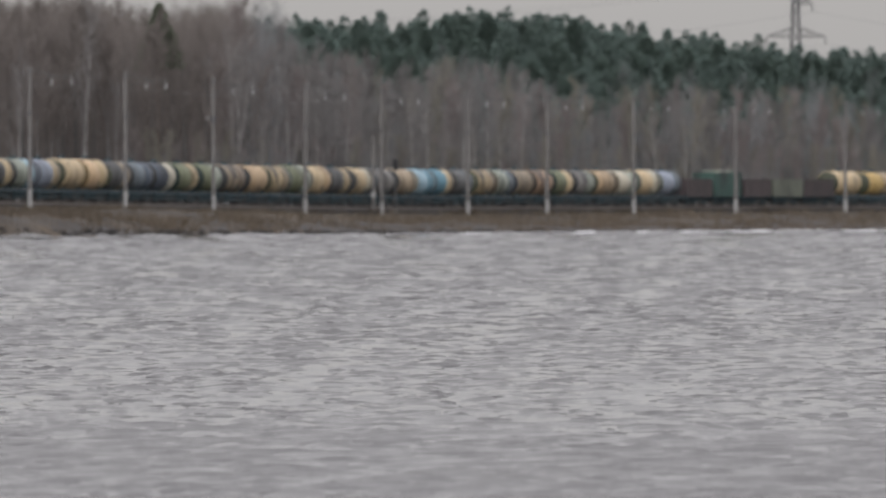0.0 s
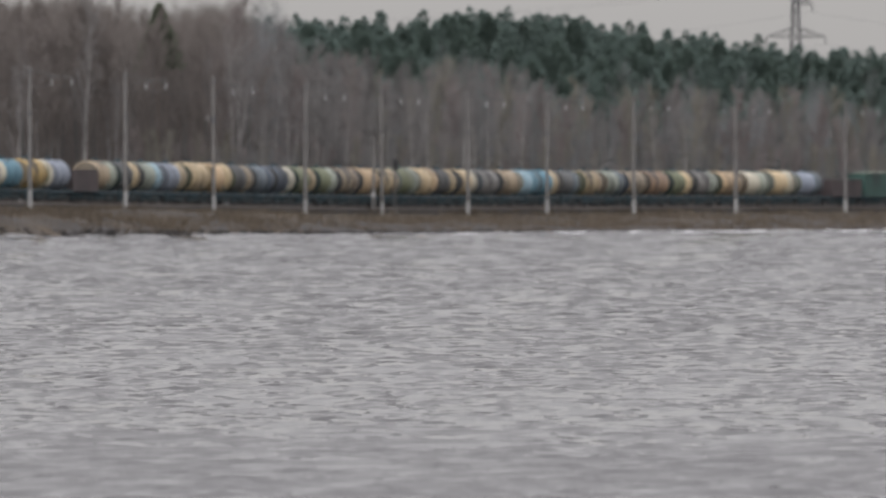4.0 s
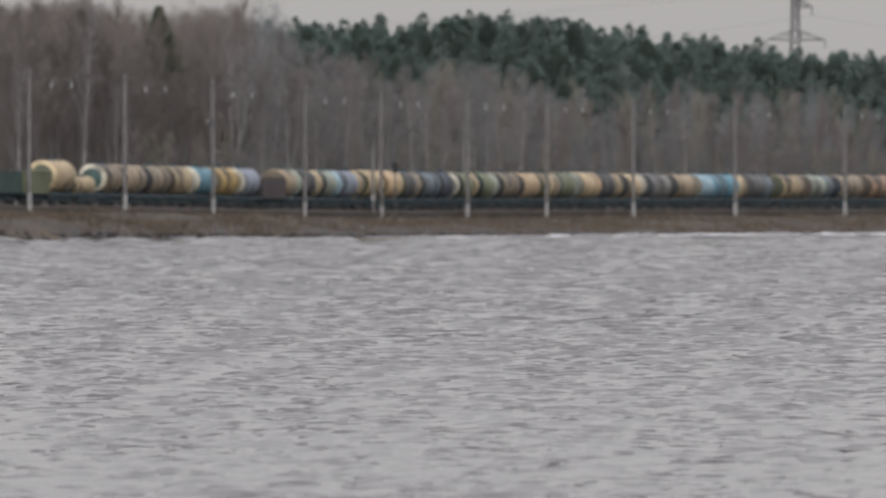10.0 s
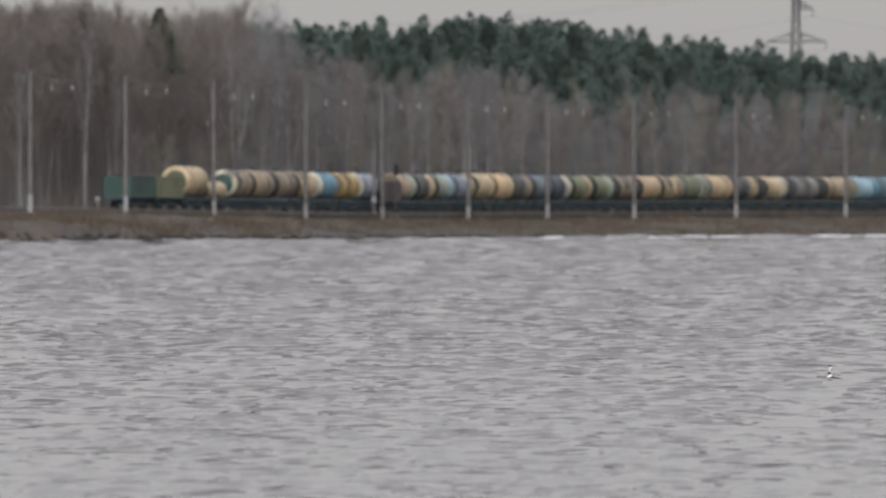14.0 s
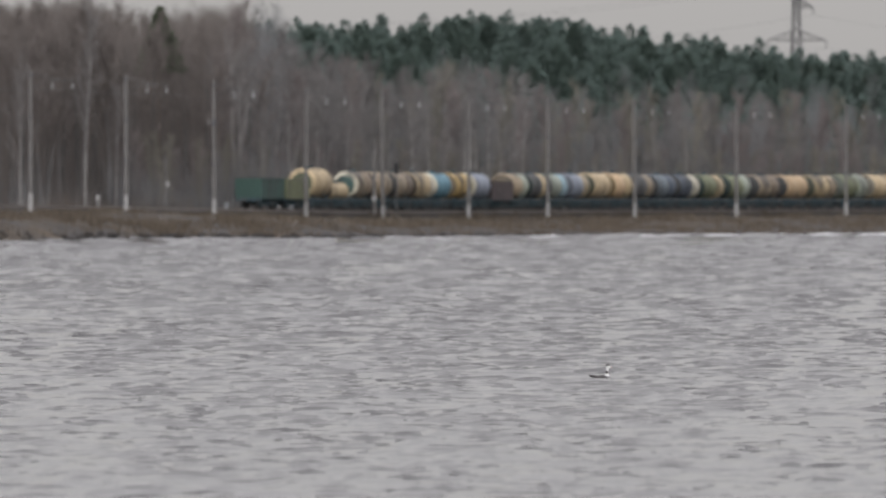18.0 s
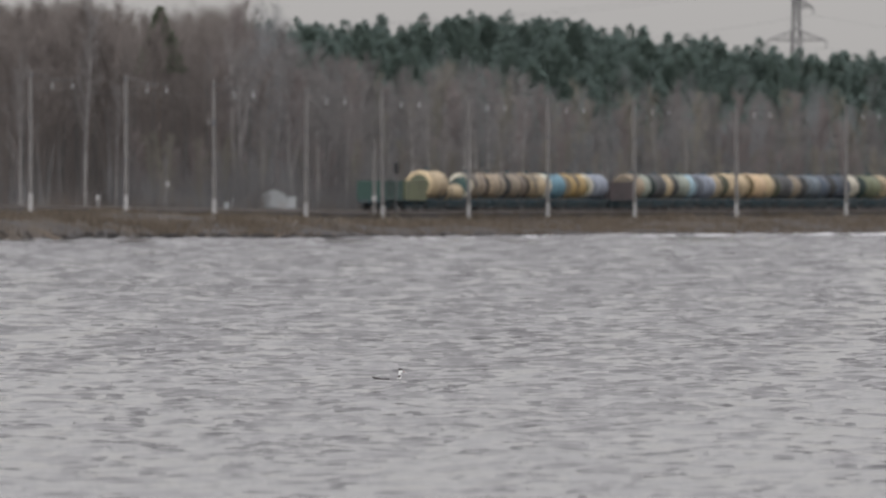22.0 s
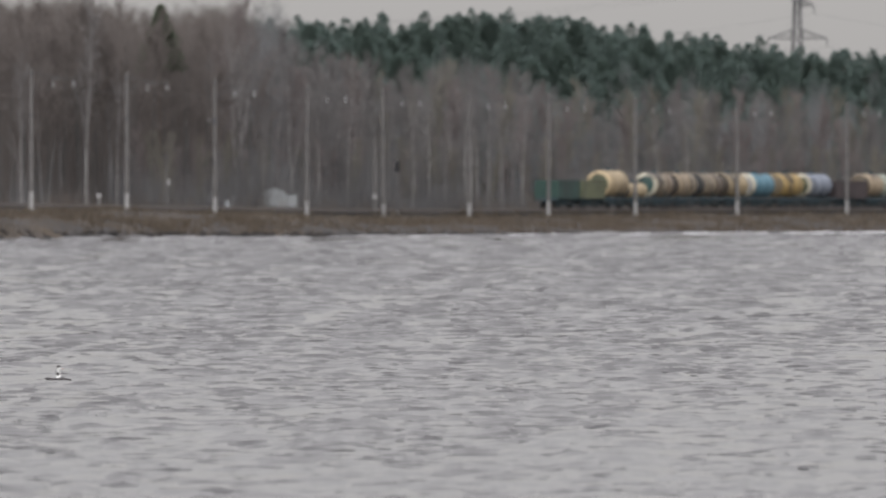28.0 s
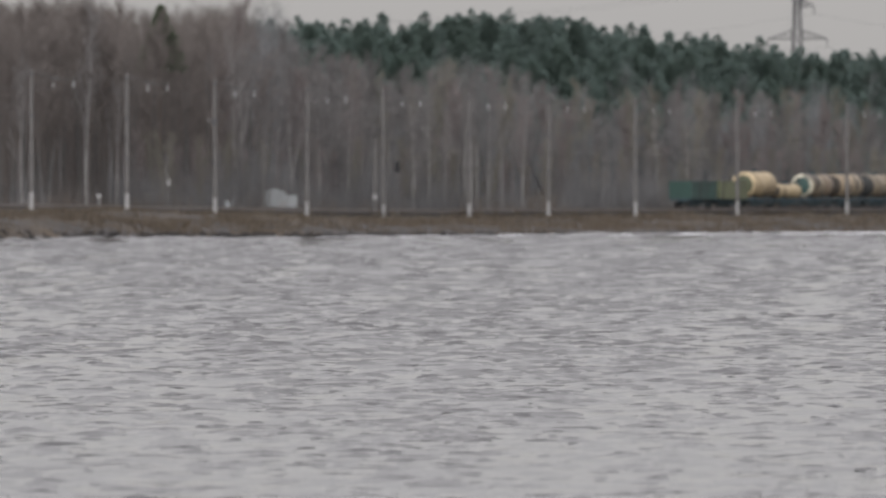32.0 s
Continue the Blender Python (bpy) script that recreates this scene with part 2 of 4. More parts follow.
def bearing_spot(column, p):
    """The point p metres beside the track that lies on the sight line with that bearing (east per 25800 north, from 784)."""
    ys = np.arange(1300, 2600, 1.0)
    x, y = beside(ys, p)
    return spot(float(np.interp(column, 784 + FOCAL * x / y, ys)), p)


def ground():
    along = np.unique(np.concatenate([np.arange(-3500, 1300, 300), np.arange(-60, 61, 20), np.arange(1300, 2150, 4.0), np.arange(2150, 4600, 120)]))
    across = np.unique(np.concatenate([np.arange(-460, -100, 30), np.arange(-100, -4, 0.9), np.arange(-4, -1.3, 0.3), np.arange(-1.2, 14, 0.9), np.arange(14, 140, 6), (180, 260, 400, 700, 1200, 2000, 3500)]))
    A, P = np.meshgrid(along, across, indexing="ij")
    X, Y = beside(A, P)
    Z = ground_z(A, P)
    lump = np.array([noise.noise((x * 0.14, y * 0.05, 0.3)) + 0.5 * noise.noise((x * 0.5, y * 0.16, 4.1)) for x, y in zip(X.ravel(), Y.ravel())]).reshape(X.shape)
    rough = np.where((P > shore_p(A) + 0.4) & (P < -4.4), 0.34, np.where(P > 5, 0.25, np.where((P > -3.0) & (P < -1.9), 0.13, 0.0)))
    Z = Z + lump * rough
    near = np.clip((45 - Y) / 40, 0, 1)
    Z = np.where(P < -60, np.maximum(Z, -2 + 4.3 * near), Z)
    n0, n1 = A.shape
    ids = np.arange(n0 * n1).reshape(n0, n1)
    quads = np.stack([ids[:-1, :-1], ids[:-1, 1:], ids[1:, 1:], ids[1:, :-1]], -1).reshape(-1, 4)
    me = raw("ground", np.stack([X, Y, Z], -1).reshape(-1, 3).tolist(), quads.tolist(), M_GROUND, True)
    tagged(piece("ground", me), "brown earth bank with dead grass rising from the lake", "ground", kind="structure")


def strip(name, y_from, y_to, step, section, mat, label, category, base=lambda y: rail_z(y)):
    """A band along the track with the given cross-section of (across, up) points."""
    ys = np.arange(y_from, y_to, step)
    verts, faces, k = [], [], len(section)
    for y in ys:
        for p, up in section:
            x, yy = beside(y, p)
            verts.append((float(x), float(yy), float(base(y)) + up))
    for i in range(len(ys) - 1):
        for j in range(k - 1):
            a = i * k + j
            faces.append((a, a + 1, a + k + 1, a + k))
    return tagged(piece(name, raw(name, verts, faces, mat)), label, category, kind="structure")


def railway():
    strip("ballast_bed", 1100, 2500, 4, ((-2.05, -0.5), (-1.7, -0.2), (1.75, -0.2), (3.2, -0.7)), M_BALLAST, "grey crushed stone track bed", "track bed")
    for p in (-0.76, 0.76):
        strip("rail", 1100, 2500, 4, ((p - 0.07, -0.19), (p - 0.03, -0.15), (p - 0.036, 0.0), (p + 0.036, 0.0), (p + 0.03, -0.15), (p + 0.07, -0.19)),
              M_RAIL, "worn steel rail on the track bed", "rail")
    verts, faces = [], []
    for y in np.arange(1420, 2050, 0.6):
        k = len(verts)
        for dy in (-0.12, 0.12):
            for p, up in ((-1.35, -0.21), (-1.35, -0.13), (1.35, -0.13), (1.35, -0.21)):
                x, yy = beside(y + dy, p)
                verts.append((float(x), float(yy), float(rail_z(y)) + up))
        faces += [(k, k + 1, k + 5, k + 4), (k + 1, k + 2, k + 6, k + 5), (k + 2, k + 3, k + 7, k + 6)]
    tagged(piece("sleepers", raw("sleepers", verts, faces, M_CONCRETE)), "grey concrete sleepers under the rails", "sleepers", kind="stuff")


# ---- the lake ----
def lake():
    ids = [(-4500, -4500, -0.3), (4500, -4500, -0.3), (4500, 4500, -0.3), (-4500, 4500, -0.3)]
    tagged(piece("water", raw("water", ids, [(0, 1, 2, 3)], M_WATER)), "grey lake water under an overcast sky", "water", kind="structure")


def crests(rng, count, level, place):
    """Short steep crests: a sloping face towards the viewer and a long back. place() gives distance, sideways bearing, half width, height and face angle."""
    verts, quads = [], []
    u = np.linspace(-1, 1, 6)
    cell = np.arange(5 * 6).reshape(5, 6)
    cell = np.stack([cell[:-1, :-1], cell[:-1, 1:], cell[1:, 1:], cell[1:, :-1]], -1).reshape(-1, 4)
    ones = np.ones(6)
    while len(quads) < count:
        made = place()
        if made is None:
            continue
        d, side, wide, high, face = made
        size = d / FOCAL
        wide, high = wide * size, high * size
        run = high / math.tan(radians(face))
        x0, y0 = side * size, d
        z0 = level(x0, y0) - 0.3 * high
        skew = rng.uniform(-0.45, 0.45)
        top = np.clip(1 - np.abs(u + skew * (1 - u * u)) ** 2.0, 0, 1) * (1 + 0.25 * np.sin(u * rng.uniform(2, 6) + rng.uniform(0, 6)))
        bow = rng.uniform(-0.9, 0.9) * run * u + rng.uniform(-0.5, 1.0) * run * u * u
        xs = x0 + u * wide
        for yy, zz in ((-5.5 * run, 0 * top - 2.2), (-run, 0 * top), (-0.5 * run, 0.42 * top), (0, top), (3.2 * run, 0 * top - 0.15)):
            verts.append(np.stack([xs, y0 + bow + yy * ones, z0 + high * (0.3 * ones + zz)], -1))
        quads.append(cell + 30 * len(quads))
    return np.concatenate(verts), np.concatenate(quads)


def open_water(rng):
    """Groups of wavelets with calmer water between; a few are broad and gentle."""
    ph = rng.uniform(0, 6.28, 12)

    def place():
        drop = 62 + 500 * rng.random() ** 1.2
        d = EYE * FOCAL / drop
        side = rng.uniform(-880, 880)
        grp = sum(math.sin(side * 0.011 * (1 + 0.37 * k) + drop * 0.03 * (1 + 0.5 * (k % 4)) + ph[k]) * (1 if k % 2 else -1) for k in range(8))
        calm = 1.0 if drop < 330 else max(0.5, 1 - (drop - 330) / 260)
        if rng.random() > (0.55 + 0.1 * grp) * calm:
            return None
        steep = float(np.interp(d, (180, 300, 450, 700, 1400), (1.5, 1.75, 2.0, 1.95, 1.9)))
        if rng.random() < 0.42:
            return d, side, rng.uniform(22, 60), rng.uniform(2.2, 4.8), rng.uniform(4.0, 10.5) * steep
        n = float(np.clip(rng.normal(), -1.6, 1.6))
        wide = 19 * math.exp(0.55 * n)
        high = min(4.0, 1.6 * math.exp(rng.normal(0, 0.33)) * (wide / 19) ** 0.3 * float(np.interp(drop, (250, 450), (1.0, 0.82)))) * float(np.interp(d, (1150, 1450), (1.0, 0.45)))
        return d, side, wide, high, min(29.0, rng.uniform(8, 18) * (1.4 if rng.random() < 0.18 else 1.0) * steep)

    return place


def ruffled_water(rng):
    """Long low ripples side by side, as under a gust, with smooth streaks left between."""
    def place():
        drop = rng.uniform(398, 680)
        if rng.random() > min(1.0, (drop - 398) / 45):
            return None
        return EYE * FOCAL / drop, rng.uniform(-900, 900), 75 * math.exp(0.5 * float(np.clip(rng.normal(), -1.5, 1.5))), rng.uniform(3.5, 7.0), rng.uniform(12, 19)

    return place


def water_mesh(name, v, q):
    me = bpy.data.meshes.new(name)
    me.vertices.add(len(v))
    me.vertices.foreach_set("co", v.ravel())
    me.loops.add(q.size)
    me.loops.foreach_set("vertex_index", q.ravel().astype(np.int32))
    me.polygons.add(len(q))
    me.polygons.foreach_set("loop_start", np.arange(0, q.size, 4, dtype=np.int32))
    me.polygons.foreach_set("use_smooth", np.ones(len(q), dtype=bool))
    me.update(calc_edges=True)
    me.materials.append(M_WATER)
    return me


def gust_patch():
    rng = np.random.default_rng(31)
    v, q = crests(rng, 1600, lambda x, y: 0.05, ruffled_water(rng))
    return tagged(piece("ruffled_water", water_mesh("ruffled_water", v, q)), "darker patch of lake water ruffled by a gust", "ripples", kind="structure")


def wave_sheet(seed, lean, drift):
    """A rigid piece of wavy lake surface, finer near the viewer; it drifts with the wind."""
    rng = np.random.default_rng(seed)
    rows = [150.0]
    while rows[-1] < 1900:
        rows.append(rows[-1] + 0.46 * (rows[-1] / 200) ** 0.7)
    rows = np.array(rows)
    waves = []
    for i in range(54):
        across = 1.25 * (6.0 / 1.25) ** (i / 53) * rng.uniform(0.9, 1.1) * rng.choice((-1, 1))
        along = 0.5 * (3.4 / 0.5) ** rng.random()
        waves.append((2 * math.pi / across, 2 * math.pi / along, abs(across), along, 0.0052 * rng.uniform(0.4, 1.5) * (along / 1.6) ** 0.4, rng.uniform(0, 6.28)))
    side = np.linspace(-1, 1, 84)
    X, Y = np.meshgrid(side, rows)
    reach = 0.0315 * Y + 2.5
    X = X * (reach + abs(drift[0]) * 16) - drift[0] * 16
    cell = np.gradient(rows)[:, None]
    X = X + rng.uniform(-0.25, 0.25, X.shape) * (2 * reach / 84)
    Y = Y + rng.uniform(-0.2, 0.2, X.shape) * cell
    Z = np.zeros_like(X)
    wide = 2 * reach / len(side)
    for kx, ky, across, along, amp, ph in waves:
        keep = np.clip((along / cell - 1.5) / 0.9, 0, 1) * np.clip((across / wide - 1.6) / 1.0, 0, 1)
        Z += keep * amp * np.sin(kx * (X + lean * Y) + ky * Y + ph)
    Z = Z * 0.024 / np.sqrt((Z * Z).mean(axis=1, keepdims=True))
    gust = np.zeros_like(Z)
    for i in range(14):
        across, along = rng.uniform(2.5, 14) * rng.choice((-1, 1)), 18 * (160 / 18) ** rng.random()
        gust += np.sin(2 * math.pi * (X / across + Y / along) + rng.uniform(0, 6.28))
    gust = np.exp(0.06 * gust)
    Z = Z * gust
    # mostly gentle swell, with scattered steep wavelets
    rms = 0.024
    Z = 0.3 * Z + 1.3 * np.maximum(0, Z - 0.7 * rms)
    Z = 0.13 * np.tanh(Z / 0.13)
    n0, n1 = X.shape
    ids = np.arange(n0 * n1).reshape(n0, n1)
    v = np.stack([X, Y, Z], -1).reshape(-1, 3)
    q = np.stack([ids[:-1, :-1], ids[:-1, 1:], ids[1:, 1:], ids[1:, :-1]], -1).reshape(-1, 4)

    def level(x, y):
        i = min(len(rows) - 1, int(np.searchsorted(rows, y)))
        j = int(np.clip((x - X[i, 0]) / (X[i, -1] - X[i, 0]) * (n1 - 1), 0, n1 - 1))
        return float(Z[i, j])

    wv, wq = crests(rng, 10000, level, open_water(rng))
    q = np.concatenate([q, wq + len(v)])
    v = np.concatenate([v, wv])
    return tagged(piece("water_waves", water_mesh("water_waves", v, q)), "choppy grey wind waves on the lake", "waves", kind="structure")


WAVE_DRIFT = ((-0.25, -1.1), (0.2, -0.3))


def shore_details():
    rng = random.Random(5)
    # dark stones at the waterline
    bm = bmesh.new()
    for i in range(900):
        y0 = rng.uniform(1440, 1780)
        p = float(shore_p(y0)) + rng.uniform(-0.5, 1.3)
        x, y, z = spot(y0, p)
        r = rng.uniform(0.14, 0.38)
        made = bmesh.ops.create_icosphere(bm, subdivisions=1, radius=r)["verts"]
        for v in made:
            v.co *= rng.uniform(0.75, 1.2)
        bmesh.ops.transform(bm, matrix=Matrix.Translation((x, y, max(0.0, z) + r * 0.15)) @ Matrix.Diagonal((1.3, 1.3, 0.6, 1)), verts=made)
    tagged(part("shore_stones", bm, M_STONE, None), "dark wet stones along the waterline", "stones", kind="stuff")
    # a rim of broken pale ice along the farther shore
    verts, faces = [], []
    ys = np.arange(1545, 1790, 0.8)
    for i, y0 in enumerate(ys):
        grow = min(1.0, (y0 - 1545) / 60)
        p = float(shore_p(y0)) - 1.2 + 0.4 * noise.noise((y0 * 0.1, 0, 0))
        hgt = 0.03 + grow * (0.14 + 0.12 * noise.noise((y0 * 0.21, 3, 0)))
        for dp, z in ((-1.4, -0.2), (-1.2, hgt * 0.8), (-0.3, hgt), (0.8, hgt * 0.7), (1.2, -0.2)):
            x, y = beside(y0, p + dp)
            verts.append((float(x), float(y), z))
    for i in range(len(ys) - 1):
        for j in range(4):
            a = i * 5 + j
            faces.append((a, a + 1, a + 6, a + 5))
    tagged(piece("shore_ice", raw("shore_ice", verts, faces, M_ICE, True)), "pale rim of broken ice along the far waterline", "ice", kind="stuff")


def blades(name, count, seed, mat, label, category, zone, tall, wide):
    """Upright tapering blades in tufts, joined into one object."""
    rng = random.Random(seed)
    verts, faces = [], []
    while len(faces) < count:
        y0, p = zone(rng)
        x, y, z = spot(y0, p)
        clump = 0.5 + 0.9 * max(0.0, noise.noise((x * 0.12, y * 0.035, seed)) + 0.45)
        if rng.random() > clump:
            continue
        for k in range(5):
            bx, by = x + rng.gauss(0, 0.3), y + rng.gauss(0, 0.5)
            hgt = rng.uniform(*tall) * clump
            a = rng.uniform(0, math.pi)
            w = rng.uniform(*wide)
            lean = (rng.gauss(0, 0.22) * hgt, rng.gauss(0, 0.22) * hgt)
            i = len(verts)
            verts += [(bx - w * math.cos(a), by - w * math.sin(a), z - 0.15), (bx + w * math.cos(a), by + w * math.sin(a), z - 0.15),
                      (bx + lean[0], by + lean[1], z + hgt)]
            faces.append((i, i + 1, i + 2))
    tagged(piece(name, raw(name, verts, faces, mat)), label, category, kind="stuff")


def bank_growth():
    def bank(rng):
        y0 = rng.uniform(1425, 2020)
        return y0, rng.uniform(float(shore_p(y0)) + 0.6, -4.6)

    def behind(rng):
        return rng.uniform(1425, 1612) if rng.random() < 0.06 else rng.uniform(1612, 2150), rng.uniform(6.8, 13)

    blades("dry_grass", 44000, 3, M_GRASS, "tufts of dead tan grass on the bank", "grass", bank, (0.3, 0.7), (0.03, 0.09))
    blades("low_shrubs", 4000, 8, M_SHRUB, "low bare brown shrubs on the bank", "shrubs", bank, (0.4, 1.25), (0.02, 0.06))
    def shoulder(rng):
        return rng.uniform(1425, 2020), -1.7 - 2.9 * rng.random() ** 1.4

    blades("shoulder_weeds", 26000, 17, M_GRASS, "dead weeds along the shoulder of the track bed", "weeds", shoulder, (0.08, 0.32), (0.04, 0.1))
    def edge(rng):
        return rng.uniform(1425, 1612) if rng.random() < 0.015 else rng.uniform(1612, 2200), rng.uniform(6.8, 12.5)

    blades("saplings", 48000, 23, M_SAPLING, "thicket of thin bare saplings at the edge of the wood", "saplings", edge, (2.4, 7.2), (0.012, 0.03))
    def within(rng):
        return rng.uniform(1425, 1650), rng.uniform(13, 48)

    blades("forest_brush", 26000, 29, M_TWIG_DIM, "dark bare brush on the floor of the wood", "shrubs", within, (1.0, 4.5), (0.02, 0.06))
    blades("undergrowth", 24000, 13, M_SHRUB, "bare undergrowth at the edge of the wood", "shrubs", behind, (0.7, 3.4), (0.02, 0.05))


# ---- trees ----
def limb_path(start, way, length, bend, rng, n=4):
    pts, d = [Vector(start)], Vector(way).normalized()
    for i in range(n):
        d = (d + Vector((rng.gauss(0, bend), rng.gauss(0, bend), rng.gauss(0.05, bend)))).normalized()
        pts.append(pts[-1] + d * length / n)
    return pts


def slivers(out, at, way, rng, length, width):
    """One thin twig as a long triangle."""
    v, f = out
    side = way.cross(Vector((rng.gauss(0, 1), rng.gauss(0, 1), rng.gauss(0, 1))))
    if side.length < 1e-4:
        return
    side = side.normalized() * width
    i = len(v)
    v += [tuple(at - side), tuple(at + side), tuple(at + way * length)]
    f.append((i, i + 1, i + 2))


def bare_tree(seed, height, bark, label, fork=0.0, twigs=2600, twig=None, name="birch_tree", low=0.34):
    """A leafless birch or aspen: tapered bent trunk, limbs, and a crown of many fine twigs."""
    rng = random.Random(seed)
    root = thing(name, label, "tree", "trees beside the railway")
    trunk, limbs = bmesh.new(), bmesh.new()
    crown = ([], [])
    path = limb_path((0, 0, -0.4), (rng.gauss(0, 0.03), rng.gauss(0, 0.03), 1), height, 0.035, rng, 7)
    r0 = 0.0085 * height
    for i, (a, b) in enumerate(zip(path, path[1:])):
        tube(trunk, a, b, r0 * (1 - i / 7.3), r0 * (1 - (i + 1) / 7.3), 7, caps=False)
    ends = []
    for k in range(26):
        f = low + (0.96 - low) * (k / 25) ** 0.9
        i = min(6, int(f * 7))
        at = path[i].lerp(path[i + 1], f * 7 - i)
        a = rng.uniform(0, 6.28)
        up = rng.uniform(1.5, 3.0)
        way = Vector((math.cos(a), math.sin(a), up))
        ln = height * rng.uniform(0.13, 0.24) * (1.15 - 0.62 * f)
        lp = limb_path(at, way, ln * 1.3, 0.12, rng, 3)
        for j, (p, q) in enumerate(zip(lp, lp[1:])):
            tube(limbs, p, q, r0 * 0.30 * (1 - f * 0.6) * (1 - j / 3.4), r0 * 0.30 * (1 - f * 0.6) * (1 - (j + 1) / 3.4), 4, caps=False)
        ends.append((lp, ln))
    if fork:
        lp = limb_path(path[2], (fork, 0.2, 1.6), height * 0.45, 0.06, rng, 4)
        for j, (p, q) in enumerate(zip(lp, lp[1:])):
            tube(trunk, p, q, r0 * 0.6 * (1 - j / 4.5), r0 * 0.6 * (1 - (j + 1) / 4.5), 5, caps=False)
        ends.append((lp, height * 0.3))
    for k in range(twigs):
        lp, ln = rng.choice(ends)
        j = rng.choice((0, 1, 1, 2, 2, 2))
        at = lp[j].lerp(lp[j + 1], rng.random())
        way = Vector((rng.gauss(0, 0.6), rng.gauss(0, 0.6), rng.gauss(1.0, 0.6))).normalized()
        slivers(crown, at, way, rng, rng.uniform(0.6, 1.9) * (0.5 + height / 40), rng.uniform(0.009, 0.022))
    part("trunk", trunk, bark, root, smooth=True)
    limbs.verts.index_update()
    n = len(crown[0])
    crown[0].extend(tuple(v.co) for v in limbs.verts)
    crown[1].extend(tuple(n + v.index for v in f.verts) for f in limbs.faces)
    limbs.free()
    piece("crown", raw("crown", crown[0], crown[1], twig or M_TWIG), root, None, "bare brown twigs")
    return root


def needle_spray(v, f, at, rng, size):
    for k in range(2):
        a = rng.uniform(0, 6.28)
        e = rng.uniform(-0.4, 1.0)
        d = Vector((math.cos(a) * math.cos(e), math.sin(a) * math.cos(e), math.sin(e))) * size * rng.uniform(0.6, 1.2)
        s = Vector((-d.y, d.x, rng.uniform(-0.6, 0.6) * size)).normalized() * size * rng.uniform(0.3, 0.55)
        i = len(v)
        v += [tuple(at - s - d * 0.3), tuple(at + s - d * 0.3), tuple(at + d)]
        f.append((i, i + 1, i + 2))


def pine_crown(v, f, base, height, bare, spread, rng, tufts, size, cone=False):
    """Needle sprays close to the skin of an uneven crown, rounded like a pine's or pointed like a spruce's."""
    for k in range(tufts):
        u = rng.random() ** (1.1 if cone else 0.9)
        z = height * (bare + (1.0 - bare) * u)
        wide = spread * (((1 - u) ** 0.8 + 0.06) * (0.75 + 0.35 * rng.random()) if cone else min(1.0, 0.6 + 1.5 * u) * (1 - u) ** 0.5 + 0.05)
        a = rng.uniform(0, 6.28)
        lobes = 0.9 + 0.1 * math.sin(2 * a + 7 * u + base[0] + spread * 9) + 0.07 * math.sin(5 * a - 23 * u + 2 * base[0] + spread * 5)
        r = wide * lobes * (1 - 0.55 * rng.random() ** 1.6)
        at = Vector((base[0] + r * math.cos(a), base[1] + r * math.sin(a), base[2] + z - 0.15 * r))
        needle_spray(v, f, at, rng, size)


def pine_tree(seed, height, bare, spread, label, name="pine_tree", cone=False, mat=None):
    rng = random.Random(seed)
    root = thing(name, label, "tree", "evergreens behind the birches")
    bm = bmesh.new()
    path = limb_path((0, 0, -0.4), (0, 0, 1), height * 0.97, 0.015, rng, 5)
    for i, (a, b) in enumerate(zip(path, path[1:])):
        tube(bm, a, b, 0.2 * (1 - i / 5.4), 0.2 * (1 - (i + 1) / 5.4), 7, caps=False)
    part("trunk", bm, M_PINEBARK, root, smooth=True)
    v, f = [], []
    pine_crown(v, f, (0, 0, 0), height, bare, spread, rng, 2000 if cone else 5200, 0.34 if cone else 0.3, cone)
    piece("crown", raw("crown", v, f, mat or M_PINE), root, None, "dark green needles in uneven clumps")
    return root


def column_of(x, y):
    return 784 + FOCAL * x / y


def tall_at(column):
    return float(np.interp(column, (-100, 40, 58, 90, 140, 175, 210, 250, 285, 318, 350, 390, 440, 520, 700, 850, 1000, 1200, 1568),
                           (22.2, 21.8, 23.0, 21.9, 23.5, 22.6, 22.0, 21.9, 21.8, 22.0, 23.0, 23.4, 22.4, 17, 15.4, 15.6, 13.5, 13.6, 12.5)))


def pine_tall(column):
    return float(np.interp(column, (430, 520, 700, 930, 1080, 1200, 1330, 1420, 1640), (19.5, 20, 21, 22.3, 21.2, 19.8, 19, 17.6, 17.6)))


def rising(p, low, high):
    """Young trees at the front of the pine wood, full-grown ones behind."""
    return 0.6 + 0.4 * min(1.0, (p - low) / (high - low)) ** 0.8


def scatter(rng, count, p_low, p_high, gap):
    """Random places in the wood, at least gap apart, within sight."""
    got = []
    tries = 0
    while len(got) < count and tries < count * 60:
        tries += 1
        y0, p = rng.uniform(1380, 2500), rng.uniform(p_low, p_high)
        x, y, z = spot(y0, p)
        if -70 < column_of(x, y) < 1640 and all((x - a) ** 2 + (y - b) ** 2 > gap * gap for a, b, _, _ in got):
            got.append((x, y, z, p))
    return got


